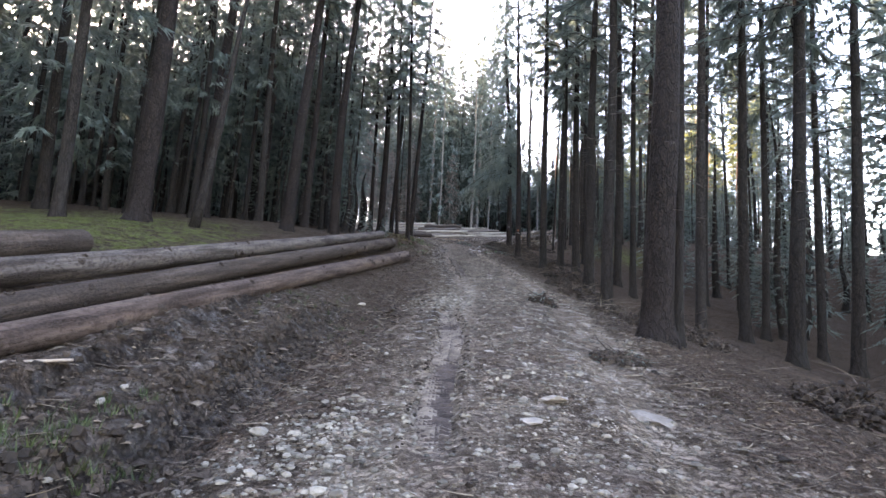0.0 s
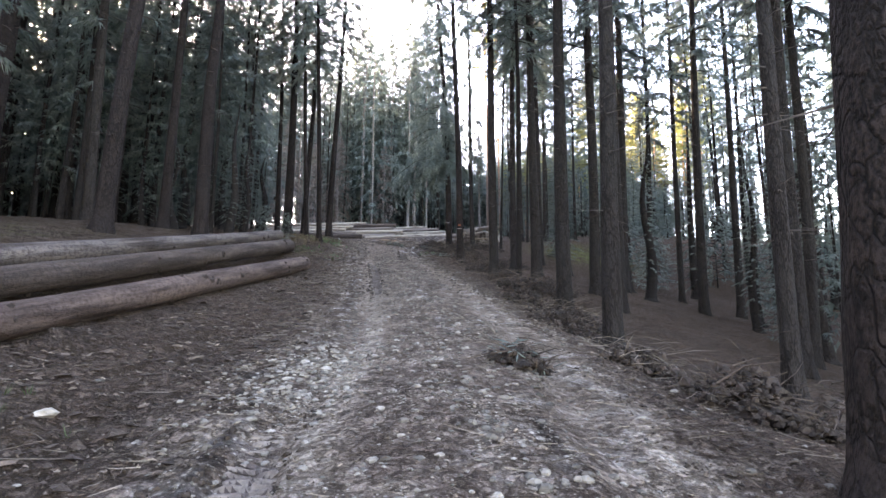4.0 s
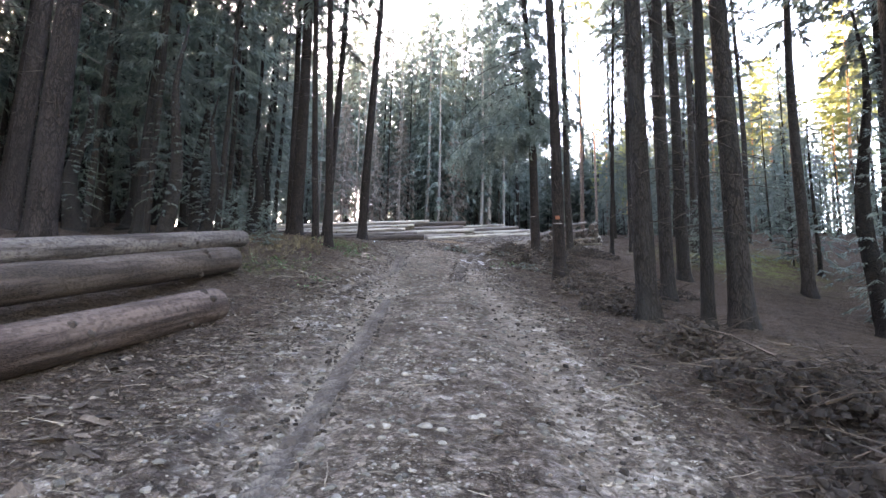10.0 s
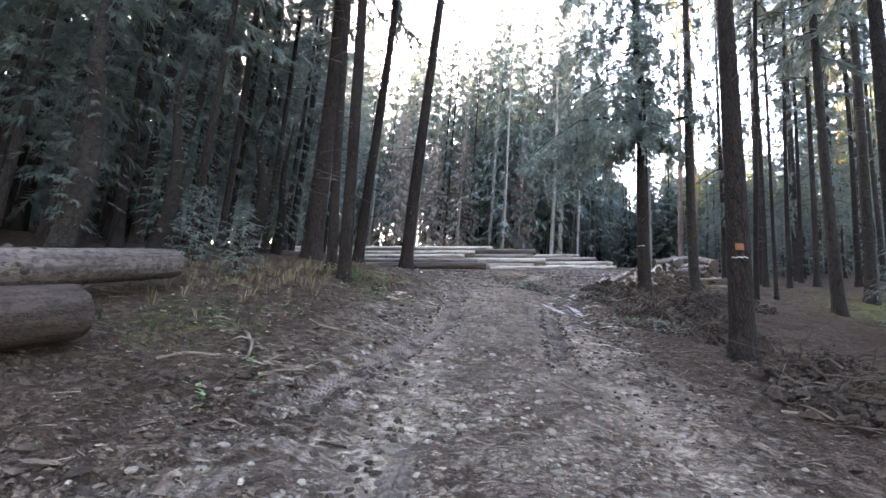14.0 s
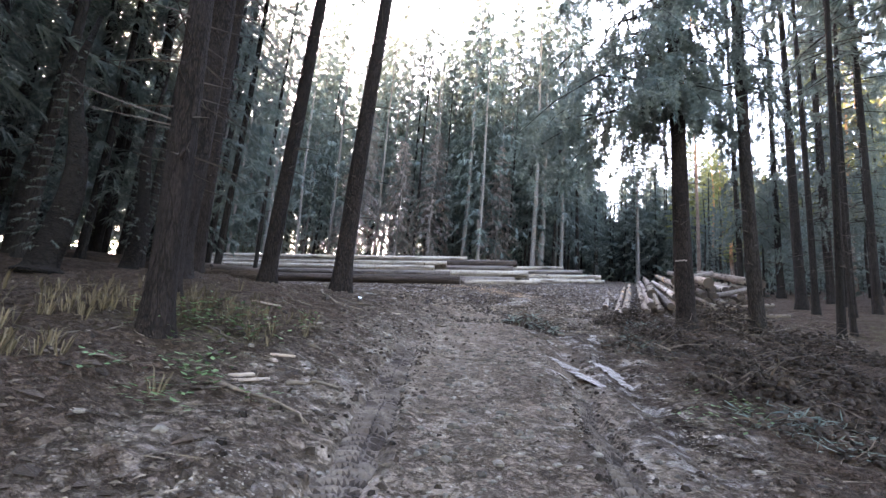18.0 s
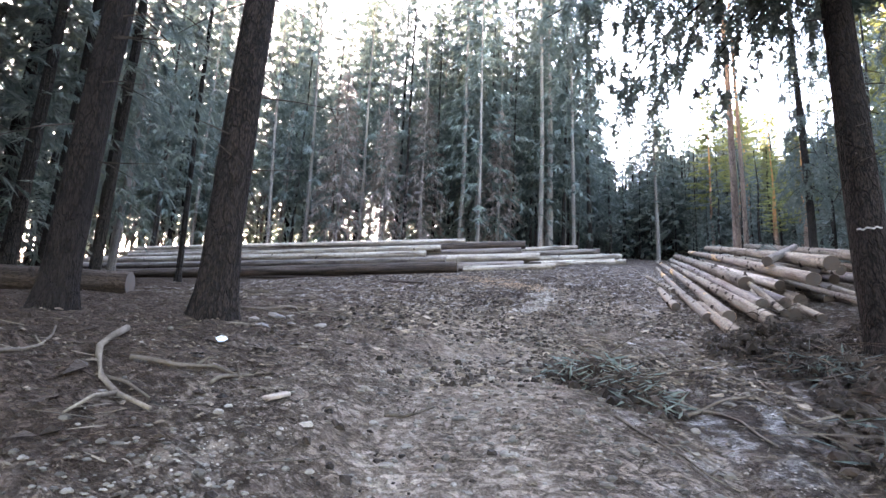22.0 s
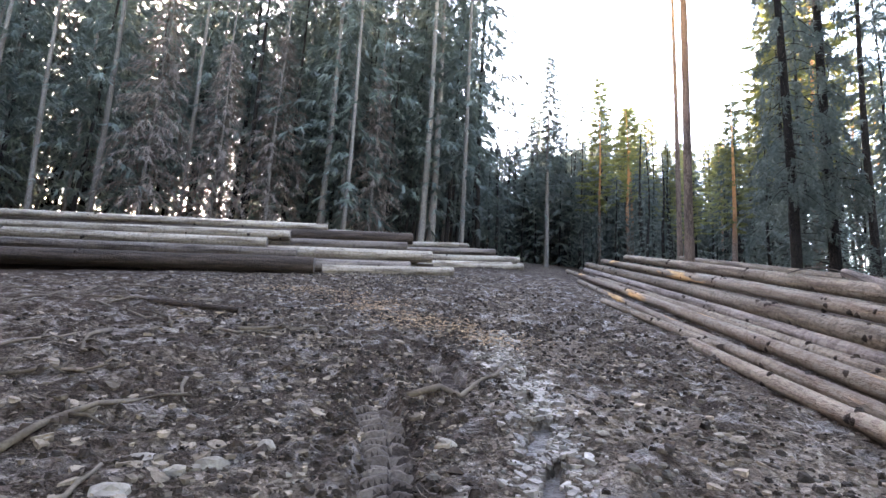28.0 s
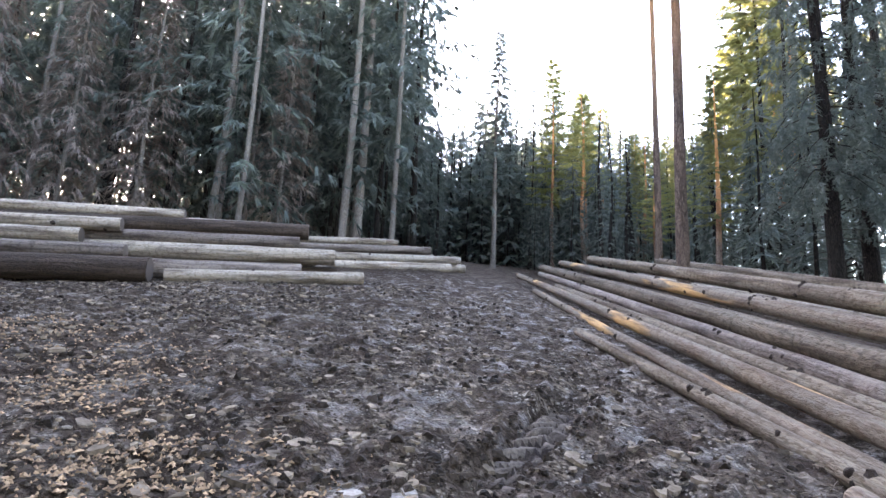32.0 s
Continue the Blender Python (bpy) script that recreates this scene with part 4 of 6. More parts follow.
def far_wood(count, inside, crowns, thick, gap, label, seed, needles=None, tall=(0.8, 1.1)):
    """A stretch of wood that stays far off, as one object."""
    rng = random.Random(seed)
    x0, x1, y0, y1, keep = inside
    shapes, trunks = [arrays_of(c) for c in crowns], [arrays_of(s) for s in SLIM[:2]]
    verts, faces, idx, base, made, tries = [], [], [], 0, 0, 0
    while made < count and tries < count * 30:
        tries += 1
        x, y = rng.uniform(x0, x1), rng.uniform(y0, y1)
        if not keep(x, y) or any((x - a) ** 2 + (y - b) ** 2 < gap * gap for a, b in planted):
            continue
        planted.append((x, y))
        made += 1
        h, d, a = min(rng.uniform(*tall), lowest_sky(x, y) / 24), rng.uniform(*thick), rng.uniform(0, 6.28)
        wide = h * (0.7 + 0.75 * d)
        for k, ((co, fs), sx) in enumerate(((rng.choice(trunks), d / 0.4), (rng.choice(shapes), wide))):
            c, s = math.cos(a), math.sin(a)
            p = co * (sx, sx, h)
            verts.append(np.stack((x + c * p[:, 0] - s * p[:, 1], y + s * p[:, 0] + c * p[:, 1], surface(x, y) + p[:, 2]), 1))
            faces += [tuple(v + base for v in f) for f in fs]
            idx += [k] * len(fs)
            base += len(co)
    me = mesh_of("far_wood", np.concatenate(verts).tolist(), faces)
    me.materials.append(SPRUCE_BARK)
    me.materials.append(needles or SPRUCE_GREEN)
    me.polygons.foreach_set("material_index", idx)
    tagged(new("far_wood", me), label, "woods", kind="stuff")


SIDE = [finish_crown(*crown_mesh("crown", 170 + k, 23, low, reach, 100, 8, 6, 0.54, hang=0.35, sticks=False, ragged=0.4, broad=0.115), SPRUCE_GREEN, SPRUCE_BARK) for k, (low, reach) in enumerate([(2.0, 3.6), (4.0, 3.2), (1.5, 3.2)])]
WOOD = "spruce in the dark dense wood"
stand(62, (-28, -7.5, 8, 50, lambda x, y: x < -7.5 - max(0, 30 - y) * 0.12 and (y < 43 or x < -16)), MID[:2] + SIDE[:2], (0.2, 0.4), 2.0, WOOD, seed=1)
stand(76, (-40, 9, 68, 84, lambda x, y: x < 9 + (y - 68) * 0.3 and y > 68 + max(0, x) * 0.3), SIDE + SIDE + MID[:1], (0.2, 0.38), 1.8, WOOD, seed=3, bark=PALE_BARK, tall=(1.05, 1.35))
far_wood(16, (-6, 13, 72, 86, lambda x, y: x < 10 + (y - 74) * 0.3), SIDE, (0.18, 0.3), 1.5, "spruces inside the dense stand", 13)
far_wood(26, (-22, -7.5, 29, 50, lambda x, y: x < -8.5 or y > 33), FULL, (0.16, 0.3), 1.6, "slim spruces in the dark dense wood", 23, None, (0.55, 0.95))
stand(13, (-14, -6.2, 33, 43.5, lambda x, y: True), MID + FULL[:1], (0.18, 0.34), 1.7, WOOD, seed=24, tall=(1.0, 1.2), dead=DEAD)
stand(13, (-13, -5.0, 29.5, 38, lambda x, y: x < -4 - (y - 29) * 0.15), FULL, (0.3, 0.5), 1.3, "young bushy spruce at the edge of the dark wood", seed=29, tall=(0.16, 0.36))
far_wood(22, (-17, -6.6, 31, 45, lambda x, y: x < -5.4 - (y - 29) * 0.12), FULL + MID[:1], (0.2, 0.4), 1.1, "dark spruces crowding the left wood", 37, None, (0.45, 1.0))
OPEN_WOOD = "spruce in the open sunlit wood below the track"
stand(34, (8, 32, 4, 48, lambda x, y: x > 9.5 + 0.12 * max(0, 24 - y) and (x > 12.5 or y < 32)), THIN, (0.15, 0.32), 2.6, OPEN_WOOD, seed=5, dead=DEAD)
stand(18, (10.5, 27, 9, 36, lambda x, y: x > 11 or y > 20), FULL, (0.3, 0.5), 1.6, "young dark spruce under the tall trees", seed=26, tall=(0.22, 0.42))
FAR_SIDE = "sunlit tree at the far side of the clearing"
stand(30, (15, 48, 62, 92, lambda x, y: x > 17 + (y - 74) * 0.25), PINE_FAR, (0.24, 0.36), 2.4, FAR_SIDE, "pine_tree", "pine tree", "pines", PINE_BARK, (0.75, 1.0), None, 7)
far_wood(58, (15, 50, 60, 100, lambda x, y: x > 16 + max(0, (y - 74) * 0.25)), SIDE, (0.2, 0.36), 1.7, "sunlit spruces at the far side of the clearing", 8, None, (0.5, 0.85))
stand(3, (19, 30, 46, 58, lambda x, y: True), MID[:2] + FULL[:1], (0.2, 0.34), 2.0, "dark spruce with hanging branches behind the pile", seed=21, tall=(0.7, 1.0))
far_wood(88, (-62, -12, -6, 64, lambda x, y: x < -26 or y < 6 or (x < -18 and y > 50)), FAR + FAR_LOW, (0.22, 0.4), 2.2, "dark dense spruce wood on the left slope", 2)
far_wood(90, (-62, 6, 82, 112, lambda x, y: x < 11 + (y - 80) * 0.3), FAR, (0.2, 0.4), 2.0, "dense spruce wood beyond the clearing", 4, None, (1.0, 1.3))
far_wood(84, (-45, 4, 84, 122, lambda x, y: True), FAR_LOW, (0.2, 0.34), 1.6, "low-branched spruces deep in the wood", 16)
far_wood(30, (-6, 16, 83, 104, lambda x, y: x < 12 + (y - 80) * 0.3), FAR_LOW, (0.2, 0.34), 1.8, "low-branched spruces beyond the stacks", 14)
far_wood(70, (32, 80, -6, 75, lambda x, y: True), FAR_LOW + FAR[1:2], (0.2, 0.38), 3.2, "thin wood on the slope below", 6)
far_wood(50, (13, 64, 96, 128, lambda x, y: True), FAR_LOW + FAR[:1], (0.24, 0.4), 2.4, "wood at the far end of the forest road", 9, None, (0.6, 0.9))
far_wood(34, (9, 42, 86, 98, lambda x, y: True), FAR_LOW, (0.2, 0.34), 1.7, "dark spruces closing the end of the clearing", 15, None, (0.45, 0.8))
far_wood(56, (-58, -24, -4, 60, lambda x, y: True), FAR_LOW, (0.2, 0.34), 1.5, "low-branched spruces on the left slope", 17, None, (0.5, 0.95))
far_wood(80, (13, 42, 54, 94, lambda x, y: x > 13.5 + max(0, (y - 60) * 0.22)), UNDER, (0.1, 0.2), 1.2, "low green undergrowth of young spruces behind the pile", 18, None, (0.2, 0.36))
far_wood(44, (-42, -15, 20, 50, lambda x, y: True), UNDER, (0.1, 0.2), 1.3, "young spruces deep in the dark wood", 27, None, (0.2, 0.4))
far_wood(60, (15, 46, 2, 46, lambda x, y: True), UNDER, (0.1, 0.2), 1.3, "young spruces on the slope below the track", 19, None, (0.2, 0.42))
far_wood(26, (-40, 40, -36, -5, lambda x, y: abs(x) > 4), FAR, (0.25, 0.45), 3.6, "wood at the foot of the track", 10)


CLOSE = [crown_mesh("crown", 180 + k, 15, 0.2, 3.4, 44, 5, 3, 1.5, hang=0.2, sticks=False, ragged=0.4, broad=0.34)[0] for k in range(3)]
far_wood(90, (-4, 58, 100, 128, lambda x, y: True), CLOSE, (0.16, 0.3), 1.7, "dense dark spruces closing the far end of the wood", 31, None, (0.8, 1.3))
far_wood(46, (8, 34, 84, 99, lambda x, y: x > 11 + (y - 84) * 0.25), CLOSE, (0.12, 0.2), 1.4, "young dense spruces at the end of the clearing", 32, None, (0.35, 0.75))
far_wood(50, (24, 62, 46, 84, lambda x, y: x > 26 + max(0, y - 62) * 0.3), CLOSE, (0.12, 0.2), 1.9, "low young spruces in the wood behind the pile", 33, None, (0.14, 0.3))
far_wood(130, (-60, -20, 6, 62, lambda x, y: x < -24 or 26 < y < 50), CLOSE, (0.16, 0.3), 1.5, "dense dark spruces deep in the left wood", 34, None, (0.45, 0.9))


def sapling(x, y, size):
    root = thing("spruce_sapling", pose(x, y, surface(x, y) - 0.02, 0, 0, dice.uniform(0, 360)), "young green spruce sapling on the wood floor", "sapling", "saplings")
    v, f = tube([(0, 0, -0.1), (0, 0, 0.8), (0, 0, 1.8), (0, 0, 2.95)], [0.025, 0.02, 0.012, 0.004], 6)
    t = part_of("stem", mesh_of("stem", v, f), SPRUCE_BARK, root)
    c = new("crown", YOUNG)
    c.parent = root
    t.scale = c.scale = (size, size, size)


for row in ((-4.3, 31.4, 0.5), (-3.2, 30.9, 0.42), (11.8, 38.6, 1.0), (16.5, 40.5, 1.3), (17.5, 58.0, 1.3), (-9.0, 43.8, 0.8), (15.5, 33.8, 1.2), (19, 29, 1.5), (18.5, 61.0, 1.5), (20.5, 36, 1.6), (13.2, 21.5, 0.9)):
    sapling(*row)


def paint_patch(name, tree_root, h, wide, tall, mat, angle, thick):
    """Sprayed paint that follows the curve of a trunk."""
    bm = bmesh.new()
    n = 8
    rows_ = []
    for k in range(2):
        rows_.append([bm.verts.new(((thick) * math.cos(radians(angle) + (i / n - 0.5) * wide / thick), (thick) * math.sin(radians(angle) + (i / n - 0.5) * wide / thick), h + (k - 0.5) * tall + 0.012 * math.sin(i * 2.3))) for i in range(n + 1)])
    for i in range(n):
        bm.faces.new((rows_[0][i], rows_[0][i + 1], rows_[1][i + 1], rows_[1][i]))
    part(name, bm, mat, tree_root)


paint_patch("orange_mark", marked, 1.70, 0.12, 0.1, ORANGE_PAINT, 262, 0.178)
paint_patch("white_mark", marked, 1.54, 0.24, 0.02, WHITE_PAINT, 262, 0.179)
paint_patch("white_band", banded, 1.62, 0.26, 0.022, WHITE_PAINT, 245, 0.212)


# ---------------------------------------------------------------- logs
def knot_mesh(seed):
    """The stub of a lopped branch, flared at its foot."""
    rng = random.Random(seed)
    v, f = tube([(0, 0, -0.6), (0, 0, 0.05), (0.1, 0, 0.55), (0.15, 0.05, rng.uniform(0.6, 1.2))], [1.7, 1.3, 0.95, 0.75], 7, 0.2, 0, seed)
    return mesh_of("knot", v, f)


KNOT_WOOD = plain_material("dark knot wood", (0.018, 0.014, 0.012), (0.05, 0.038, 0.031), 9.0)
KNOTS = [knot_mesh(k) for k in range(3)]


def log(a, b, r0, r1, mat, label, group, seed, knots=14, category="log", name="log"):
    """A felled trunk from a to b (its axis), with sawn ends and knot stubs."""
    a, b = Vector(a), Vector(b)
    rng = random.Random(seed)
    length = (b - a).length
    root = thing(name, Matrix.Translation(a) @ (b - a).to_track_quat("Z", "Y").to_matrix().to_4x4() @ pose(0, 0, 0, 0, 0, rng.uniform(0, 360)), label, category, group)
    n = max(6, int(length / 0.7))
    bow, turn = rng.uniform(0, 0.0025) * length, rng.uniform(0, 6.28)
    def mid(s):
        return Vector((bow * math.sin(math.pi * s) * math.cos(turn), bow * math.sin(math.pi * s) * math.sin(turn), s * length))
    rim_ = min(0.02 / length, 0.2 / n)
    cuts = [0.0, rim_] + [k / n for k in range(1, n)] + [1 - rim_, 1.0]
    path = [mid(s) for s in cuts]
    radii = [r0 + (r1 - r0) * s for s in cuts]
    radii[0] *= 0.975
    radii[-1] *= 0.975
    v, f = tube(path, radii, 16, 0.09, 0, seed)
    bole = part_of("bole", mesh_of("bole", v, f), mat, root, smooth=True)
    for face in list(bole.data.polygons)[-2:]:
        face.use_smooth = False
    for name_, s, r, way in (("sawn_end", 0, r0, -1), ("sawn_end", 1, r1, 1)):
        bm = bmesh.new()
        c = path[0] if s == 0 else path[-1]
        rim = [bm.verts.new(c + Vector((math.cos(t) * r * 0.955, math.sin(t) * r * 0.955, way * 0.004))) for t in [2 * math.pi * i / 16 for i in range(16)]]
        hub = bm.verts.new(c + Vector((0, 0, way * 0.009)))
        for i in range(16):
            bm.faces.new((rim[i], rim[(i + 1) % 16], hub) if way > 0 else (rim[(i + 1) % 16], rim[i], hub))
        part(name_, bm, LOG_END, root)
    place = 0.0
    for k in range(knots):
        place = place if k % 4 else rng.random()
        u, t = min(0.985, max(0.015, place + rng.gauss(0, 0.06) / length)), rng.uniform(0, 6.28)
        r = r0 + (r1 - r0) * u
        out = Vector((math.cos(t), math.sin(t), rng.uniform(-0.1, 0.5))).normalized()
        size = (0.016 + 0.085 * r) * rng.uniform(0.7, 1.5)
        knot = part_of("knot", KNOTS[k % 3], KNOT_WOOD, bole)
        knot.matrix_local = Matrix.Translation(mid(u) + Vector((out.x, out.y, 0)).normalized() * r * 0.93) @ out.to_track_quat("Z", "Y").to_matrix().to_4x4() @ Matrix.Scale(size, 4)
    return root


def lying(x0, y0, x1, y1, r0, r1, mat, label, group, seed, lift0=0.0, lift1=0.0, knots=14):
    return log((x0, y0, ground(x0, y0) + r0 * 0.93 + lift0), (x1, y1, ground(x1, y1) + r1 * 0.93 + lift1), r0, r1, mat, label, group, seed, knots)


ROADSIDE = "logs beside the track"
log((-3.98, 1.6, 0.5), (-1.47, 24.4, 4.71), 0.14, 0.24, LOG_ROAD, "long reddish log with worn bark lying along the track", ROADSIDE, 201, 70)
log((-4.85, 0.5, 0.26), (-2.4, 26.95, 5.69), 0.15, 0.245, LOG_DARK, "long brown barked log lying between two others", ROADSIDE, 202, 70)
log((-5.75, -0.5, 0.38), (-3.2, 29.3, 6.5), 0.175, 0.2, LOG_GREY, "long grey log with knots lying at the back", ROADSIDE, 203, 70)
lying(-6.9, -4.0, -6.3, 9.5, 0.24, 0.22, LOG_DARK, "log lying behind the roadside logs", ROADSIDE, 204, 0.0, 0.0, 16)
lying(-4.9, 41.6, -9.5, 40.4, 0.2, 0.2, LOG_DARK, "short log lying under the trees", ROADSIDE, 205, 0.0, 0.0, 8)

FAR_STACK = "first log stack"
FAR_LABEL = "long weathered pale log in the wide stack"
stack = random.Random(77)
# offset back, height of the axis, right end, left end, thickness
for i, (dy, h, xr, xl, r, mat) in enumerate(((-0.6, 0.26, -0.85, -21.0, 0.27, LOG_DARK), (0.05, 0.24, 2.35, -22.0, 0.21, LOG_BARKY), (0.6, 0.2, 3.25, -20.0, 0.17, LOG_DARK), (1.0, 0.2, 3.0, -23.0, 0.2, LOG_PALE), (1.4, 0.2, 2.4, -22.0, 0.2, LOG_BARKY),
                                             (1.8, 0.19, 1.9, -25.0, 0.19, LOG_PALE), (-0.15, 0.64, -1.5, -22.0, 0.17, LOG_BARKY), (0.35, 0.63, 3.15, -20.0, 0.2, LOG_PALE), (0.8, 0.58, 2.7, -23.0, 0.19, LOG_PALE), (1.2, 0.58, 2.8, -22.0, 0.19, LOG_BARKY),
                                             (1.6, 0.58, 2.0, -24.0, 0.18, LOG_PALE), (0.1, 0.98, -2.5, -21.0, 0.17, LOG_PALE), (0.55, 0.96, 2.25, -19.0, 0.17, LOG_BARKY), (0.98, 0.97, 2.2, -22.0, 0.2, LOG_BARKY), (1.4, 0.96, 1.4, -21.0, 0.18, LOG_PALE),
                                             (0.72, 1.27, 2.45, -18.0, 0.2, LOG_DARK), (1.15, 1.33, 1.5, -20.0, 0.16, LOG_PALE), (0.35, 1.27, -1.8, -19.0, 0.15, LOG_PALE), (0.95, 1.58, -0.6, -19.0, 0.13, LOG_PALE))):
    y = 59.9 + dy
    zr, zl = ground(xr, y) + h, ground(xl, y) + h
    log((xr, y, zr), (xl, y + stack.uniform(-0.3, 0.3) + 0.6, zl), r * 1.05, r * 0.85, mat, FAR_LABEL, FAR_STACK, 300 + i, 10)
lying(-0.6, 59.55, 3.85, 59.75, 0.15, 0.16, LOG_PALE, "short pale log lying in front of the stack", FAR_STACK, 330, 0, 0, 4)
SECOND = "second log stack"
for i, (dy, h, xr, xl, r) in enumerate(((0.0, 0.18, 8.4, -4.0, 0.2), (0.45, 0.18, 9.0, -5.0, 0.19), (0.9, 0.17, 9.3, -3.0, 0.18), (1.3, 0.17, 9.4, -4.0, 0.18), (0.2, 0.5, 8.7, -5.0, 0.19), (0.65, 0.5, 9.0, -4.0, 0.18), (1.1, 0.5, 7.9, -5.0, 0.17),
                                        (0.4, 0.82, 7.6, -5.0, 0.17), (0.85, 0.82, 6.8, -4.0, 0.16), (0.6, 1.1, 5.7, -5.0, 0.14), (1.0, 1.08, 6.3, -6.0, 0.14))):
    y = 67.6 + dy
    log((xr, y, ground(xr, y) + h), (xl, y + stack.uniform(-0.2, 0.2), ground(xl, y) + h), r, r * 0.85, stack.choice((LOG_PALE, LOG_PALE, LOG_BARKY)), "weathered pale log in the farther stack", SECOND, 400 + i, 6)

PILE = "log pile beside the clearing"
pile = random.Random(5)
SLIM_LABEL, ORANGE_LABEL = "long slim log with dark knots in the low pile", "long slim log with orange patches in the pile"
# near end x, y and height of the axis over the ground, far end likewise, thickness, what covers it: the logs that lie open to view
for i, (x0, y0, h0, x1, y1, h1, r, mat) in enumerate(((4.55, 42.5, 0.22, 10.15, 64.6, 0.3, 0.1, LOG_ORANGE), (4.5, 43.2, 0.1, 8.79, 60.3, 0.12, 0.085, LOG_ORANGE), (4.1, 41.0, 0.1, 5.05, 45.0, 0.11, 0.1, LOG_SLIM),
                                                      (4.95, 42.0, 0.24, 9.6, 60.5, 0.28, 0.105, LOG_SLIM), (5.4, 43.2, 0.36, 10.6, 63.7, 0.46, 0.11, LOG_BARKY), (5.92, 44.87, 0.6, 11.2, 64.8, 0.66, 0.145, LOG_SLIM),
                                                      (6.6, 43.8, 0.78, 12.0, 64.8, 0.92, 0.12, LOG_ORANGE), (7.6, 44.9, 1.0, 12.3, 63.2, 1.17, 0.15, LOG_SLIM), (8.6, 43.8, 1.07, 13.2, 60.7, 1.25, 0.13, LOG_SLIM),
                                                      (4.5, 44.8, 0.085, 5.42, 48.85, 0.085, 0.085, LOG_ORANGE), (5.72, 48.6, 0.07, 6.5, 53.87, 0.08, 0.078, LOG_SLIM))):
    log((x0, y0, ground(x0, y0) + h0), (x1, y1, ground(x1, y1) + h1), r * 1.05, r * 0.92, mat, ORANGE_LABEL if mat is LOG_ORANGE else SLIM_LABEL, PILE, 500 + i, 46 if y1 - y0 > 9 else 10)
# the logs under and behind them, layer by layer
LAYERS = ((0.11, (0.42, 0.8, 1.16, 1.52, 1.88, 2.24, 2.6, 2.96, 3.32, 3.68, 4.02)), (0.325, (0.64, 1.02, 1.36, 1.72, 2.08, 2.44, 2.8, 3.16, 3.52, 3.88)), (0.54, (1.2, 1.56, 1.92, 2.28, 2.64, 3.0, 3.36, 3.72)), (0.755, (1.96, 2.62, 2.98, 3.34, 3.7)))
for i, (h, q) in enumerate((h, q) for h, row in LAYERS for q in row):
    r, y0, y1 = pile.uniform(0.095, 0.12), pile.uniform(42.8, 45.2) + 1.2 * h + 2.0 * min(1.0, max(0.0, q - 0.9)), pile.uniform(58.6, 63.0)
    x0, x1 = 4.75 + 0.252 * (y0 - 42.3) + q + pile.uniform(-0.05, 0.05), 4.75 + 0.252 * (y1 - 42.3) + q + pile.uniform(-0.05, 0.05)
    log((x0, y0, ground(x0, y0) + h), (x1, y1, ground(x1, y1) + h), r * 1.05, r * 0.9, pile.choice((LOG_SLIM, LOG_SLIM, LOG_BARKY, LOG_PALE)), SLIM_LABEL, PILE, 520 + i, 12)
# thin ends jutting out of the near end of the pile
for i, (x0, y0, h0, x1, y1, h1, r) in enumerate(((5.0, 42.3, 0.12, 5.9, 44.6, 0.5, 0.05), (5.5, 42.7, 0.3, 6.0, 45.0, 0.62, 0.06), (6.6, 41.9, 0.8, 8.4, 43.9, 0.95, 0.07), (6.4, 42.0, 0.45, 8.6, 43.2, 0.55, 0.06), (6.6, 42.1, 0.25, 8.9, 43.0, 0.3, 0.06), (7.3, 43.2, 0.35, 7.9, 47.5, 0.5, 0.07), (8.0, 43.4, 0.2, 8.9, 48.0, 0.45, 0.08), (6.4, 43.3, 0.15, 7.2, 47.5, 0.4, 0.075), (7.0, 46.2, 1.02, 9.9, 50.4, 1.28, 0.11), (4.35, 42.3, 0.07, 5.0, 44.4, 0.3, 0.045))):
    log((x0, y0, ground(x0, y0) + h0), (x1, y1, ground(x1, y1) + h1), r, r * 0.8, pile.choice((LOG_SLIM, LOG_BARKY)), "thin broken trunk jutting from the end of the pile", PILE, 560 + i, 6)


def arched_branch(a, b, rise, label):
    """A springy branch bowed from a to b, with drooping needled twigs."""
    a, b = Vector(a), Vector(b)
    rng = random.Random(8)
    root = thing("torn_branch", Matrix.Translation(a), label, "branch")
    pts = [(b - a) * (k / 8) + Vector((0, 0, rise * math.sin(math.pi * k / 8))) for k in range(9)]
    v, f = [], []
    stick(v, f, pts, 0.016, 0.009, 6)
    part_of("stem", mesh_of("stem", v, f), TWIG_BARK, root, smooth=True)
    v, f = [], []
    for _ in range(260):
        i = rng.randint(0, 7)
        p = pts[i].lerp(pts[i + 1], rng.random()) + Vector((rng.uniform(-0.05, 0.05), rng.uniform(-0.05, 0.05), -rng.random() * 0.1))
        w = Vector((rng.uniform(-0.5, 0.5), rng.uniform(-0.5, 0.5), -1)).normalized() * rng.uniform(0.04, 0.14)
        s = w.orthogonal().normalized() * 0.007
        n = len(v)
        v += [p - s, p + s, p + w]
        f.append((n, n + 1, n + 2))
    tagged(part_of("needle_spray", mesh_of("needle_spray", v, f), SPRUCE_GREEN, root), kind="stuff")


arched_branch((9.05, 50.9, ground(9.05, 50.9) + 1.2), (8.62, 48.75, ground(8.62, 48.75) + 1.16), 0.2, "bowed torn spruce branch lying on the log pile")


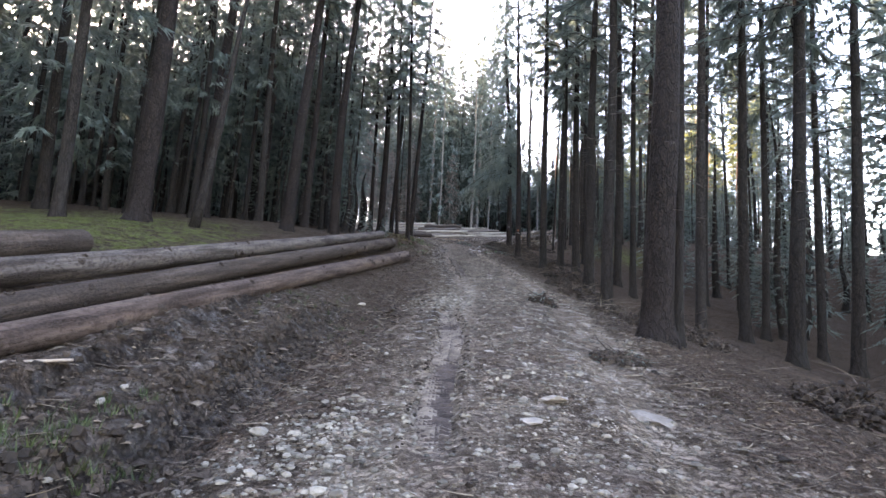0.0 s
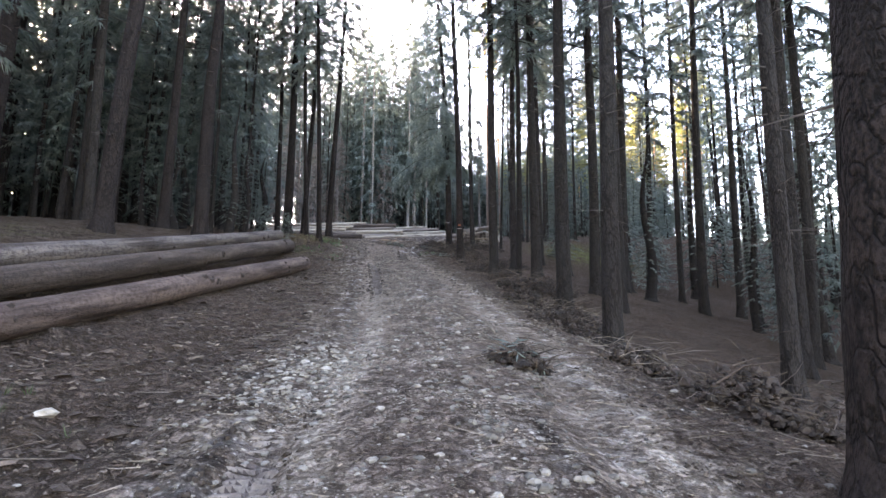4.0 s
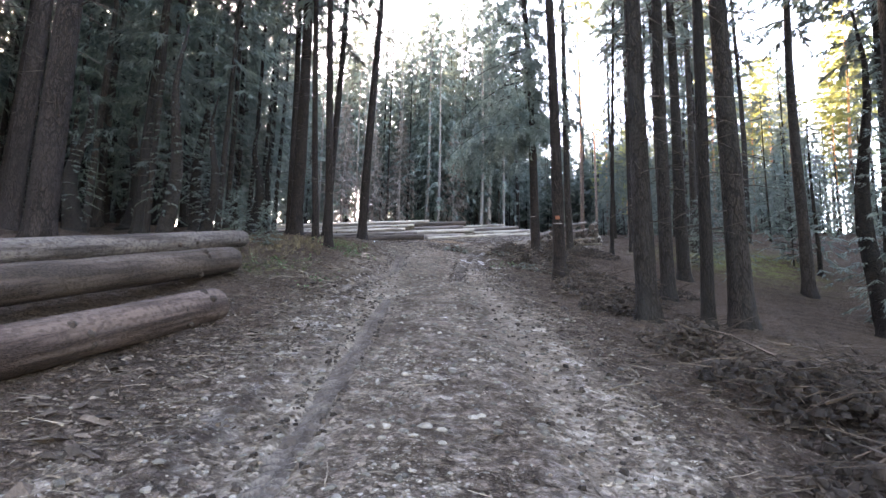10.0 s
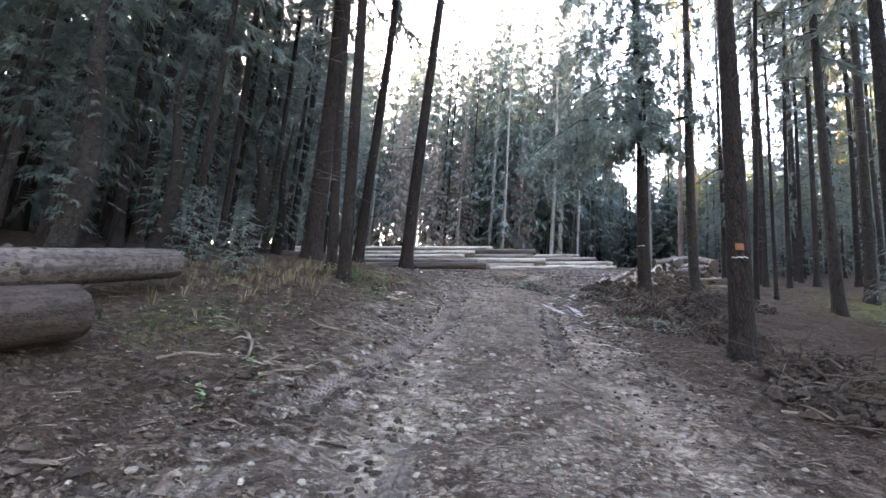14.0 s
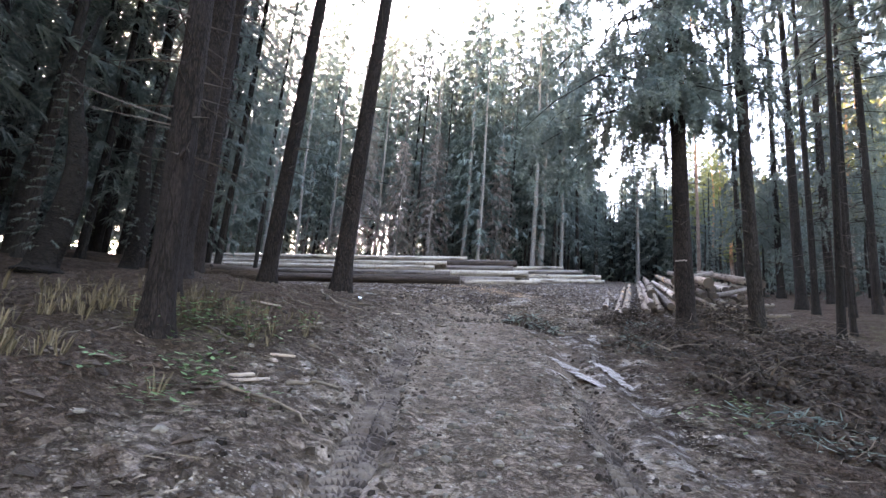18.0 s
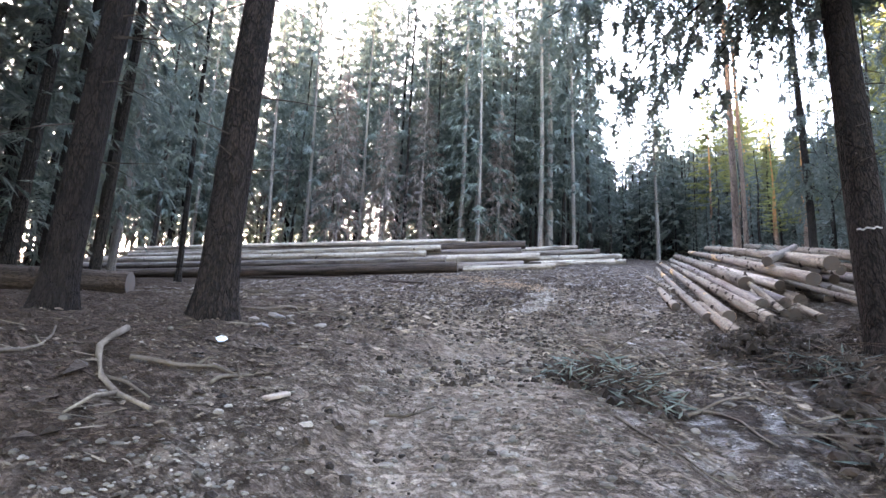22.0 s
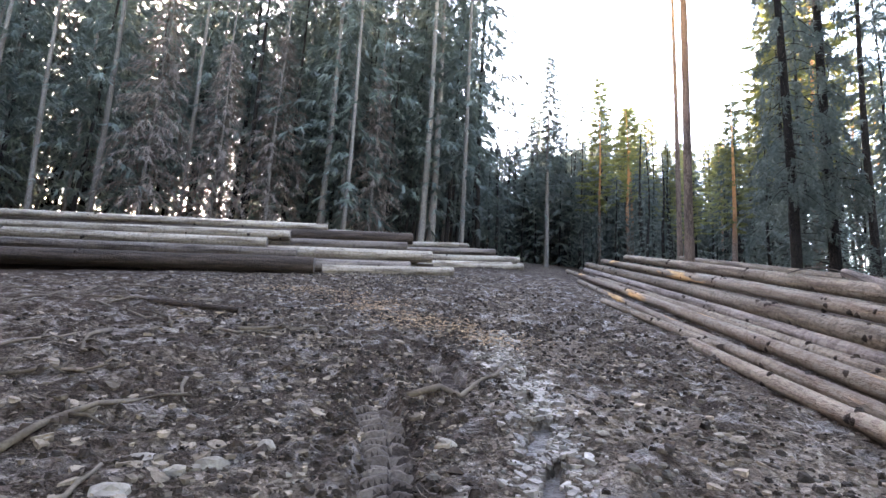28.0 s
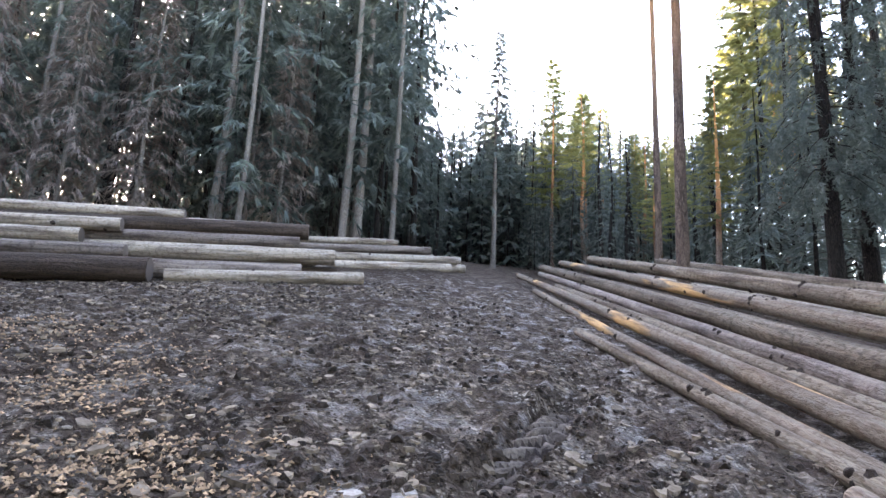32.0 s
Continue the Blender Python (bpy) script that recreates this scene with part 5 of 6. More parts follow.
# ---------------------------------------------------------------- ground clutter
def lump(rng, size, flat=0.6, rings=1):
    """A stone: a ball of few faces, knocked out of shape."""
    bm = bmesh.new()
    bmesh.ops.create_icosphere(bm, subdivisions=rings, radius=1)
    s = Vector((rng.uniform(0.7, 1.3), rng.uniform(0.7, 1.3), flat * rng.uniform(0.7, 1.2)))
    for v in bm.verts:
        v.co = Vector((v.co.x * s.x, v.co.y * s.y, v.co.z * s.z)) * size * (1 + 0.35 * noise.noise(v.co * 1.4 + Vector((rng.random() * 50, 0, 0))))
    return bm


def stone(x, y, size, mat, label, seed, flat=0.55, group="loose stones"):
    rng = random.Random(seed)
    ob = part("stone", lump(rng, size, flat, 1 if group == "stone heap" or flat < 0.3 else 2), mat)
    ob.matrix_world = pose(x, y, surface(x, y) + size * flat * 0.15, rng.uniform(-12, 12), rng.uniform(-12, 12), rng.uniform(0, 360))
    tagged(ob, label, "stone", group)


for i, (x, y, s) in enumerate(((-1.27, 4.26, 0.07), (-0.61, 3.22, 0.05), (-1.06, 3.42, 0.05), (-2.51, 4.59, 0.045), (-2.46, 4.2, 0.045), (-1.55, 11.41, 0.08), (-0.41, 44.94, 0.09), (-0.82, 44.99, 0.07), (-0.59, 44.88, 0.06), (-0.8, 44.55, 0.1), (-0.15, 45.22, 0.06), (1.04, 45.27, 0.06), (0.45, 12.6, 0.06), (0.2, 12.9, 0.05), (0.6, 13.0, 0.06))):
    stone(x, y, s, STONE, "pale limestone lying on the track", 600 + i)
for i, (x, y, s) in enumerate(((1.11, 5.07, 0.17), (0.82, 4.48, 0.12), (2.08, 5.1, 0.22), (0.72, 7.01, 0.12))):
    stone(x, y, s, plain_material("muddy flat stone", (0.13, 0.115, 0.102), (0.2, 0.178, 0.16), 4.0, 0.85, 0.008, 30.0) if i == 0 else bpy.data.materials["muddy flat stone"], "flat muddy stone sunk in the track", 620 + i, 0.22)
for i, (x, y, s, dark) in enumerate(((-1.53, 38.99, 0.09, 1), (-1.32, 39.2, 0.06, 1), (-1.7, 39.68, 0.1, 0), (-1.51, 39.71, 0.08, 0), (-1.55, 39.45, 0.07, 1), (-1.86, 39.5, 0.09, 0), (-1.57, 39.03, 0.08, 1), (-1.03, 39.29, 0.07, 0))):
    stone(x, y, s, DARK_STONE if dark else bpy.data.materials["muddy flat stone"], "stone in a small heap at the tree's foot", 640 + i, 0.45, "stone heap")
stone(-1.43, 37.93, 0.075, LITTER_BLUE, "crumpled pale blue plastic litter", 660, 0.3)


def branch(x, y, length, angle, r, label="bare dead branch lying on the ground", mat=None, seed=0, forks=2, rise=0.0, bow=0.1):
    """A crooked branch with side twigs, from its butt at x, y."""
    r *= 0.95 if y > 36 else 0.75
    rng = random.Random(seed or int(abs(x * 1000 + y * 77)))
    root = thing("fallen_branch", pose(x, y, 0), label, "branch", "fallen branches")
    a = radians(angle)
    d, s = Vector((math.cos(a), math.sin(a), 0)), Vector((-math.sin(a), math.cos(a), 0))
    w = rng.choice((-1, 1)) * bow * length
    pts = []
    for k in range(7):
        t = k / 6
        p = d * length * t + s * (w * math.sin(math.pi * t) + rng.uniform(-0.03, 0.03) * length * 0.5)
        p.z = surface(x + p.x, y + p.y) + r * 0.8 + rise * t * length
        pts.append(p)
    verts, faces = [], []
    stick(verts, faces, pts, r, r * 0.45, 6)
    part_of("stem", mesh_of("stem", verts, faces), mat or TWIG, root, smooth=True)
    for k in range(forks):
        i = rng.randint(2, 5)
        b = pts[i]
        e = b + (d * rng.uniform(0.2, 0.8) + s * rng.choice((-1, 1)) * rng.uniform(0.4, 0.9)) * length * rng.uniform(0.15, 0.35)
        e.z = surface(x + e.x, y + e.y) + r * 0.4 + rng.uniform(0, 0.05)
        verts, faces = [], []
        stick(verts, faces, [b, b.lerp(e, 0.5) + Vector((0, 0, 0.03)), e], r * 0.55, r * 0.25, 5)
        part_of("twig", mesh_of("twig", verts, faces), mat or TWIG, root, smooth=True)


for row in ((6.07, 23.62, 2.2, -115, 0.03), (6.39, 22.22, 1.3, -150, 0.03), (4.73, 20.13, 1.5, 60, 0.025), (3.35, 21.85, 1.1, 60, 0.02), (1.18, 19.32, 0.45, 10, 0.02), (5.4, 20.9, 0.9, 40, 0.03), (2.6, 14.3, 2.6, 105, 0.022), (3.7, 16.2, 1.7, 20, 0.02), (4.4, 14.5, 0.9, 100, 0.025), (3.3, 17.2, 1.6, 55, 0.018)):
    branch(*row)
for row in ((-1.57, 28.32, 1.1, -60, 0.03), (-1.7, 27.18, 1.3, 15, 0.022), (-0.71, 27.11, 0.9, 75, 0.02), (-0.44, 27.84, 1.0, 40, 0.02), (1.84, 28.32, 0.9, -50, 0.015), (-0.57, 32.4, 0.5, 40, 0.03), (-0.5, 32.8, 0.35, 110, 0.03), (-1.25, 34.35, 0.5, 15, 0.02), (0.31, 35.09, 1.1, -8, 0.014), (-0.95, 31.95, 0.8, -10, 0.025), (-2.1, 37.66, 1.75, -50, 0.03), (-1.6, 37.05, 0.8, 15, 0.022)):
    branch(*row)
for row in ((-2.1, 39.0, 1.0, 0, 0.016), (-1.0, 37.0, 0.5, 60, 0.018), (-2.33, 40.13, 1.4, 10, 0.02), (-2.6, 40.0, 2.6, 12, 0.022), (-4.1, 42.5, 2.4, 60, 0.025), (-2.2, 40.9, 1.3, 35, 0.018), (1.6, 40.78, 1.2, -70, 0.016), (2.2, 40.39, 0.9, -60, 0.016), (2.78, 40.19, 1.4, -80, 0.018), (2.24, 37.87, 0.9, 30, 0.018), (1.61, 40.95, 1.6, -62, 0.018), (2.34, 40.6, 0.9, -85, 0.018), (0.1, 37.27, 0.4, 40, 0.016)):
    branch(*row)
for row in ((-1.57, 45.04, 1.4, 62, 0.03), (0.87, 46.26, 1.75, 42, 0.036), (-0.99, 48.37, 0.95, 26, 0.03), (-1.17, 48.31, 1.15, 14, 0.022), (-2.99, 49.45, 1.7, -20, 0.022), (-2.18, 47.83, 0.9, -80, 0.03), (-2.05, 47.12, 0.75, -50, 0.024), (-1.02, 46.54, 0.45, -70, 0.02), (-3.65, 50.54, 1.9, 10, 0.02), (-3.9, 52.6, 2.2, -40, 0.024), (-1.73, 48.3, 1.1, 120, 0.02), (-2.35, 46.34, 0.8, 20, 0.02), (-5.4, 46.9, 2.5, 15, 0.02), (-6.2, 48.6, 2.2, -10, 0.02), (-4.6, 45.2, 1.8, 30, 0.018), (-6.8, 50.8, 2.6, 5, 0.022)):
    branch(*row)
strewn = random.Random(61)
for _ in range(30):
    branch(strewn.uniform(-7.0, -0.8), strewn.uniform(43.5, 53.0), strewn.uniform(0.5, 1.9), strewn.uniform(0, 360), strewn.uniform(0.012, 0.026), seed=strewn.randint(1, 9999), forks=strewn.randint(0, 3))
for _ in range(16):
    branch(strewn.uniform(1.6, 4.6), strewn.uniform(36.5, 41.5), strewn.uniform(0.5, 1.5), strewn.uniform(-100, -30), strewn.uniform(0.01, 0.02), seed=strewn.randint(1, 9999), forks=strewn.randint(0, 2))
for _ in range(14):
    branch(strewn.uniform(-3.2, -0.6), strewn.uniform(26.5, 38.0), strewn.uniform(0.4, 1.2), strewn.uniform(0, 360), strewn.uniform(0.012, 0.026), seed=strewn.randint(1, 9999), forks=strewn.randint(0, 3))
log((-2.55, 50.0, surface(-2.55, 50.0) + 0.05), (-1.2, 49.5, surface(-1.2, 49.5) + 0.05), 0.055, 0.045, LOG_DARK, "short thick stick lying in the clearing", "fallen branches", 590, 2, "branch", "fallen_branch")


def board(x, y, length, angle, wide=0.055):
    bm = bmesh.new()
    bmesh.ops.create_cube(bm, size=1)
    for v in bm.verts:
        v.co = Vector((v.co.x * length * (1 if v.co.y > 0 else 0.9), v.co.y * wide, v.co.z * 0.025))
    bmesh.ops.bevel(bm, geom=list(bm.edges), offset=0.006, segments=1, affect="EDGES")
    ob = part("wood_splinter", bm, SPLINTER)
    ob.matrix_world = pose(x, y, surface(x, y) + 0.025, dice.uniform(-6, 6), dice.uniform(-6, 6), angle)
    tagged(ob, "pale split piece of wood lying on litter", "wood piece", "wood pieces")


for row in ((-0.95, 32.35, 0.3, 60), (-0.82, 32.3, 0.32, 48), (-1.9, 34.9, 0.4, 35), (-1.15, 34.75, 0.3, 80), (-0.9, 33.1, 0.25, 10), (-0.53, 36.97, 0.22, 70), (-3.14, 4.42, 0.5, 25), (4.6, 27.9, 0.35, 75), (4.1, 28.6, 0.3, 20), (-0.9, 32.9, 0.2, 120), (-1.9, 46.4, 0.3, -30)):
    board(*row)


def brush(x, y, wide, tall, sticks_, seed, label, green=0):
    """A heap of felling slash: tangled sticks over clods, some with needles."""
    rng = random.Random(seed)
    root = thing("brush_heap", pose(x, y, surface(x, y)), label, "brush heap", "brush heaps")
    verts, faces = [], []
    for k in range(int(sticks_ * 0.65)):
        r, a = wide * rng.random() ** 0.7, rng.uniform(0, 6.28)
        p = Vector((math.cos(a) * r, math.sin(a) * r, 0))
        top = tall * math.exp(-(r / wide) ** 2 * 1.5) * rng.random() ** 0.6
        p.z = surface(x + p.x, y + p.y) - surface(x, y) + top
        b = rng.uniform(0, 6.28)
        q = p + Vector((math.cos(b), math.sin(b), rng.uniform(-0.25, 0.45))) * rng.uniform(0.15, 0.75)
        m_ = p.lerp(q, 0.5) + Vector((rng.uniform(-0.06, 0.06), rng.uniform(-0.06, 0.06), rng.uniform(0, 0.06)))
        stick(verts, faces, [p, m_, q], 0.004 + 0.014 * rng.random() ** 3, 0.003)
    tagged(part_of("stick_tangle", mesh_of("stick_tangle", verts, faces), TWIG if seed % 5 == 0 else SLASH, root), kind="stuff")
    verts, faces = [], []
    for k in range(int(sticks_ * 3.2)):
        r, a = wide * rng.random() ** 0.6, rng.uniform(0, 6.28)
        px, py = math.cos(a) * r, math.sin(a) * r
        pz = surface(x + px, y + py) - surface(x, y) + tall * 0.7 * math.exp(-(r / wide) ** 2 * 1.5) * rng.random() ** 0.7
        lump_of(verts, faces, Vector((px, py, pz)), rng.uniform(0.02, 0.05) + 0.05 * rng.random() ** 4, rng)
    tagged(part_of("clod_litter", mesh_of("clod_litter", verts, faces), CLODS, root), kind="stuff")
    if green:
        verts, faces = [], []
        for k in range(green):
            r, a = wide * rng.random() ** 0.6, rng.uniform(0, 6.28)
            p = Vector((math.cos(a) * r, math.sin(a) * r, 0))
            p.z = surface(x + p.x, y + p.y) - surface(x, y) + tall * rng.uniform(0.2, 0.9) * math.exp(-(r / wide) ** 2)
            w = Vector((rng.uniform(-1, 1), rng.uniform(-1, 1), rng.uniform(-0.5, 0.3))).normalized()
            f_ = w.cross(Vector((rng.uniform(-1, 1), rng.uniform(-1, 1), 1))).normalized()
            long_ = rng.uniform(0.1, 0.24)
            n = len(verts)
            verts += [p, p + w * long_ * 0.5 - f_ * long_ * 0.06, p + w * long_, p + w * long_ * 0.5 + f_ * long_ * 0.06]
            faces.append((n, n + 1, n + 2, n + 3))
        tagged(part_of("needle_spray", mesh_of("needle_spray", verts, faces), SPRUCE_GREEN, root), kind="stuff")


def flake(verts, faces, p, size, rng):
    """A small angular crumb of six corners."""
    n = len(verts)
    a = rng.uniform(0, 6.28)
    u, w = Vector((math.cos(a), math.sin(a), rng.uniform(-0.3, 0.3))), Vector((-math.sin(a), math.cos(a), rng.uniform(-0.3, 0.3)))
    l, b, h = size * rng.uniform(0.7, 1.3), size * rng.uniform(0.45, 0.9), size * rng.uniform(0.3, 0.6)
    verts += [p + u * l, p + w * b, p - u * l * rng.uniform(0.7, 1), p - w * b, p + Vector((rng.uniform(-0.3, 0.3) * l, rng.uniform(-0.3, 0.3) * b, h)), p - Vector((0, 0, h * 0.6))]
    for i in range(4):
        j = (i + 1) % 4
        faces += [(n + i, n + j, n + 4), (n + j, n + i, n + 5)]


def pebble(verts, faces, p, size, rng):
    """A rounded stone with a flat top, half sunk."""
    n, a, k = len(verts), rng.uniform(0, 6.28), 5
    l, w, h, turn = size * rng.uniform(0.9, 1.35), size * rng.uniform(0.6, 1.0), size * rng.uniform(0.35, 0.7), rng.uniform(0, 6.28)
    c, s_ = math.cos(turn), math.sin(turn)
    for up, wide in ((-0.3, 0.95), (0.35, 1.0), (0.95, 0.55)):
        for i in range(k):
            t = a + i * 6.283 / k + rng.uniform(-0.22, 0.22)
            u, q = math.cos(t) * l * wide, math.sin(t) * w * wide
            verts.append(p + Vector((c * u - s_ * q, s_ * u + c * q, up * h * rng.uniform(0.85, 1.15))))
    for j in (0, k):
        faces += [(n + j + i, n + j + (i + 1) % k, n + j + k + (i + 1) % k, n + j + k + i) for i in range(k)]
    faces.append(tuple(range(n + 2 * k, n + 3 * k)))


def lump_of(verts, faces, p, size, rng):
    """A lump of earth of eight corners, half sunk."""
    n, a = len(verts), rng.uniform(0, 6.28)
    h = size * rng.uniform(0.45, 0.85)
    for k in range(4):
        t = a + k * 1.571 + rng.uniform(-0.35, 0.35)
        verts.append(p + Vector((math.cos(t), math.sin(t), 0)) * size * rng.uniform(0.7, 1.25) - Vector((0, 0, h * 0.4)))
    for k in range(4):
        t = a + 0.5 + k * 1.571 + rng.uniform(-0.35, 0.35)
        verts.append(p + Vector((math.cos(t), math.sin(t), 0)) * size * rng.uniform(0.35, 0.75) + Vector((0, 0, h * rng.uniform(0.5, 1.0))))
    for k in range(4):
        j = (k + 1) % 4
        faces += [(n + k, n + j, n + 4 + k), (n + j, n + 4 + j, n + 4 + k)]
    faces.append((n + 4, n + 5, n + 6, n + 7))


SLASH_LABEL = "heap of brown branches, roots and clods beside the track"
HEAPS = ((5.2, 18.3, 1.0, 0.35, 170), (5.5, 22.3, 1.1, 0.4, 200), (6.2, 22.8, 0.8, 0.35, 140), (5.0, 28.9, 1.0, 0.3, 160), (5.3, 30.4, 0.9, 0.35, 160), (4.3, 35.0, 0.8, 0.3, 130), (5.3, 36.0, 1.3, 0.45, 240), (5.4, 28.0, 0.9, 0.25, 110), (6.7, 29.8, 0.9, 0.3, 110), (4.25, 40.4, 0.9, 0.35, 150), (6.6, 41.1, 1.2, 0.6, 260), (5.4, 6.9, 0.8, 0.35, 130))
MORE_HEAPS = ((4.9, 12.2, 0.7, 0.4, 120), (5.6, 11.7, 0.8, 0.4, 120), (5.2, 33.4, 0.9, 0.25, 130), (7.4, 39.2, 1.2, 0.35, 170), (4.4, 38.1, 1.0, 0.3, 150), (4.5, 16.9, 0.7, 0.3, 120), (4.9, 20.2, 0.8, 0.32, 140), (5.2, 24.3, 0.8, 0.3, 130), (4.6, 13.9, 0.6, 0.28, 100), (4.9, 26.9, 0.7, 0.25, 110))
for i, row in enumerate(HEAPS + MORE_HEAPS):
    brush(row[0], row[1], row[2], row[3] * 1.7, row[4], 700 + i, SLASH_LABEL)
for i, row in enumerate(((1.75, 38.6, 0.45, 0.26, 90, 260), (1.95, 38.3, 0.3, 0.2, 40, 110), (4.2, 39.4, 0.5, 0.3, 60, 260), (2.55, 12.7, 0.32, 0.3, 70, 70), (4.2, 33.7, 0.7, 0.18, 60, 260), (3.5, 37.2, 0.6, 0.22, 60, 160), (2.55, 7.5, 0.4, 0.12, 40, 60), (2.0, 38.0, 0.3, 0.12, 20, 80))):
    brush(*row[:5], 730 + i, "heap of cut spruce branches with green needles", row[5])


def puddle(x, y, long_, wide, angle, sink):
    bm = bmesh.new()
    vs = []
    for i in range(44):
        a = 2 * math.pi * i / 44
        k = 1.1 + 0.5 * noise.noise(Vector((math.cos(a) * 2.6 + x * 3, math.sin(a) * 2.6 + y * 3, 3))) + 0.45 * noise.noise(Vector((math.cos(a) * 7 + x * 3, math.sin(a) * 7 + y * 3, 8)))
        c, s, u, v = math.cos(radians(angle)), math.sin(radians(angle)), math.cos(a) * long_ * k, math.sin(a) * wide * k
        px, py = c * u - s * v, s * u + c * v
        vs.append(bm.verts.new((px, py, ground(x + px, y + py) - ground(x, y))))
    bm.faces.new(vs)
    ob = part("puddle", bm, PUDDLE)
    ob.matrix_world = pose(x, y, ground(x, y) - sink)
    tagged(ob, "shallow muddy water standing in a wheel rut", "puddle", "puddles", "structure")


for x, y, l, wd, a in PUDDLES:
    puddle(x, y, l, wd, a, 0.09 if y > 40 else 0.115)

def tyre_print(pts, w, deep):
    """Lugs of a tractor tyre pressed into mud: two rows of slanting ridges."""
    verts, faces, crest, across = [], [], [], 14
    steps = int((pts[-1][0] - pts[0][0]) / 0.0125)
    for k in range(steps + 1):
        y = pts[0][0] + (pts[-1][0] - pts[0][0]) * k / steps
        mid = lerp(y, pts)
        sunk = lerp(y, [(pts[0][0], 0.12), (pts[0][0] + 1.3, 0), (pts[-1][0] - 1.3, 0), (pts[-1][0], 0.12)])
        for i in range(across + 1):
            u = i / across * 2 - 1
            x = mid + u * w
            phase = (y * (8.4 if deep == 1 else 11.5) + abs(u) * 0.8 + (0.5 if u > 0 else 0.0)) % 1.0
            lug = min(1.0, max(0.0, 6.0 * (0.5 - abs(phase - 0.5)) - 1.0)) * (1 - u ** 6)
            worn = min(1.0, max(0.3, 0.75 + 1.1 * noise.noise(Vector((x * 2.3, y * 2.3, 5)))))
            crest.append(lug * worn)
            gone = 0.16 * max(0.0, noise.noise(Vector((x * 2.1, y * 1.3, 9))) + 0.35 * noise.noise(Vector((x * 8, y * 8, 2))) - 0.02) + 0.5 * max(0.0, abs(u) - 0.72 + 0.45 * noise.noise(Vector((x * 4.2, y * 4.2, 14))))
            base = surface(x, y, False) if deep < 1 else ground(x, y) + 0.05 * rough(x, y, 0.8)
            verts.append((x, y, base + deep * (-0.13 - sunk + (0.1 if deep == 1 else 0.13) * lug * worn + 0.012 * rough(x, y, 9.0) - 0.06 * u ** 6 - gone)))
    n = across + 1
    faces = [(k * n + i, k * n + i + 1, (k + 1) * n + i + 1, (k + 1) * n + i) for k in range(steps) for i in range(across)]
    me = mesh_of("tyre_print", verts, faces)
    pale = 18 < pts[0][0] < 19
    ob = part_of("tyre_print", me, (TREAD_PALE, TREAD_CREST) if pale else (TREAD_MUD, TREAD_CREST), smooth=True)
    # Lug tops paler, valleys darker: the shading of the lugs put into colour.
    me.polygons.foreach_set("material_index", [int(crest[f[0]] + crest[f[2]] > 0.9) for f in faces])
    tagged(ob, "print of a tractor tyre pressed into " + ("pale mud" if pale else "dark mud"), "tyre print", "tyre prints", "structure")


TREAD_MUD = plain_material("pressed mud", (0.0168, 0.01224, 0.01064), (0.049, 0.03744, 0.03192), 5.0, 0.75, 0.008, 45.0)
TREAD_PALE = plain_material("pressed mud of pale print", (0.035, 0.027, 0.023), (0.075, 0.06, 0.05), 5.0, 0.8, 0.008, 45.0)
TREAD_CREST = plain_material("pressed mud of lug tops", (0.051, 0.03995, 0.03315), (0.1148, 0.0952, 0.0799), 5.0, 0.8, 0.008, 45.0)
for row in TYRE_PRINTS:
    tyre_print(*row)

# a sawn stump on the left and a leaning snag before it
STUMP_AT = (-11.0, 29.6)
sv, sf = tube([(0, 0, -0.2), (0, 0, 0.1), (0, 0, 0.3), (0, 0, 0.5)], [0.4, 0.32, 0.27, 0.26], 14, 0.2, 0.2, 4)
stump = thing("tree_stump", pose(*STUMP_AT, surface(*STUMP_AT)), "old sawn tree stump in the litter", "stump")
part_of("bole", mesh_of("bole", sv, sf), SPRUCE_BARK, stump, smooth=True)
ev, ef = tube([(0, 0, 0.49), (0, 0, 0.506)], [0.245, 0.24], 14, 0.1, 0, 4)
part_of("sawn_top", mesh_of("sawn_top", ev, ef), LOG_END, stump)
snag = thing("snag", pose(-7.0, 15.2, surface(-7.0, 15.2), 0, 5, 0), "dark leaning dead pole under the trees", "dead trunk")
sv, sf = tube([(0, 0, -0.2), (0.05, 0, 1), (0.1, 0.03, 3), (0.1, 0, 6), (0.15, 0, 10)], [0.17, 0.13, 0.1, 0.07, 0.02], 10, 0.15, 0, 9)
part_of("bole", mesh_of("bole", sv, sf), SPRUCE_BARK, snag, smooth=True)


# ---------------------------------------------------------------- fine litter, uncountable
def scatter(name, count, place, make, mat, label, seed):
    rng = random.Random(seed)
    verts, faces = [], []
    for _ in range(count):
        x, y, s = place(rng)
        make(verts, faces, Vector((x, y, surface(x, y))), s, rng)
    tagged(part_of(name, mesh_of(name, verts, faces), mat), label, name.replace("_", " "), kind="stuff")


def on_track(rng):
    y = 2.0 + 46 * rng.random() ** 1.15
    return lerp(y, CENTRE) + rng.gauss(0.05, 1.15), y, 0.012 + 0.034 * rng.random() ** 2.6


def on_heap(rng):
    x, y = rng.choice(((-0.9, 3.6), (-0.75, 4.2), (0.3, 12.3), (0.55, 13.0), (0.1, 11.7), (0.2, 12.9), (-0.35, 35.4), (-0.2, 35.0), (-0.5, 35.8)))
    return x + rng.gauss(0, 0.3), y + rng.gauss(0, 0.4), (0.013 + 0.026 * rng.random() ** 2.2) * (0.6 if y > 30 else 1.0)


def in_yard_(rng):
    y = rng.uniform(37, 60)
    return lerp(y, [(37, 0.5), (48, 1.0), (60, 1.0)]) + rng.gauss(0, 2.6), y, 0.009 + 0.022 * rng.random() ** 2.5


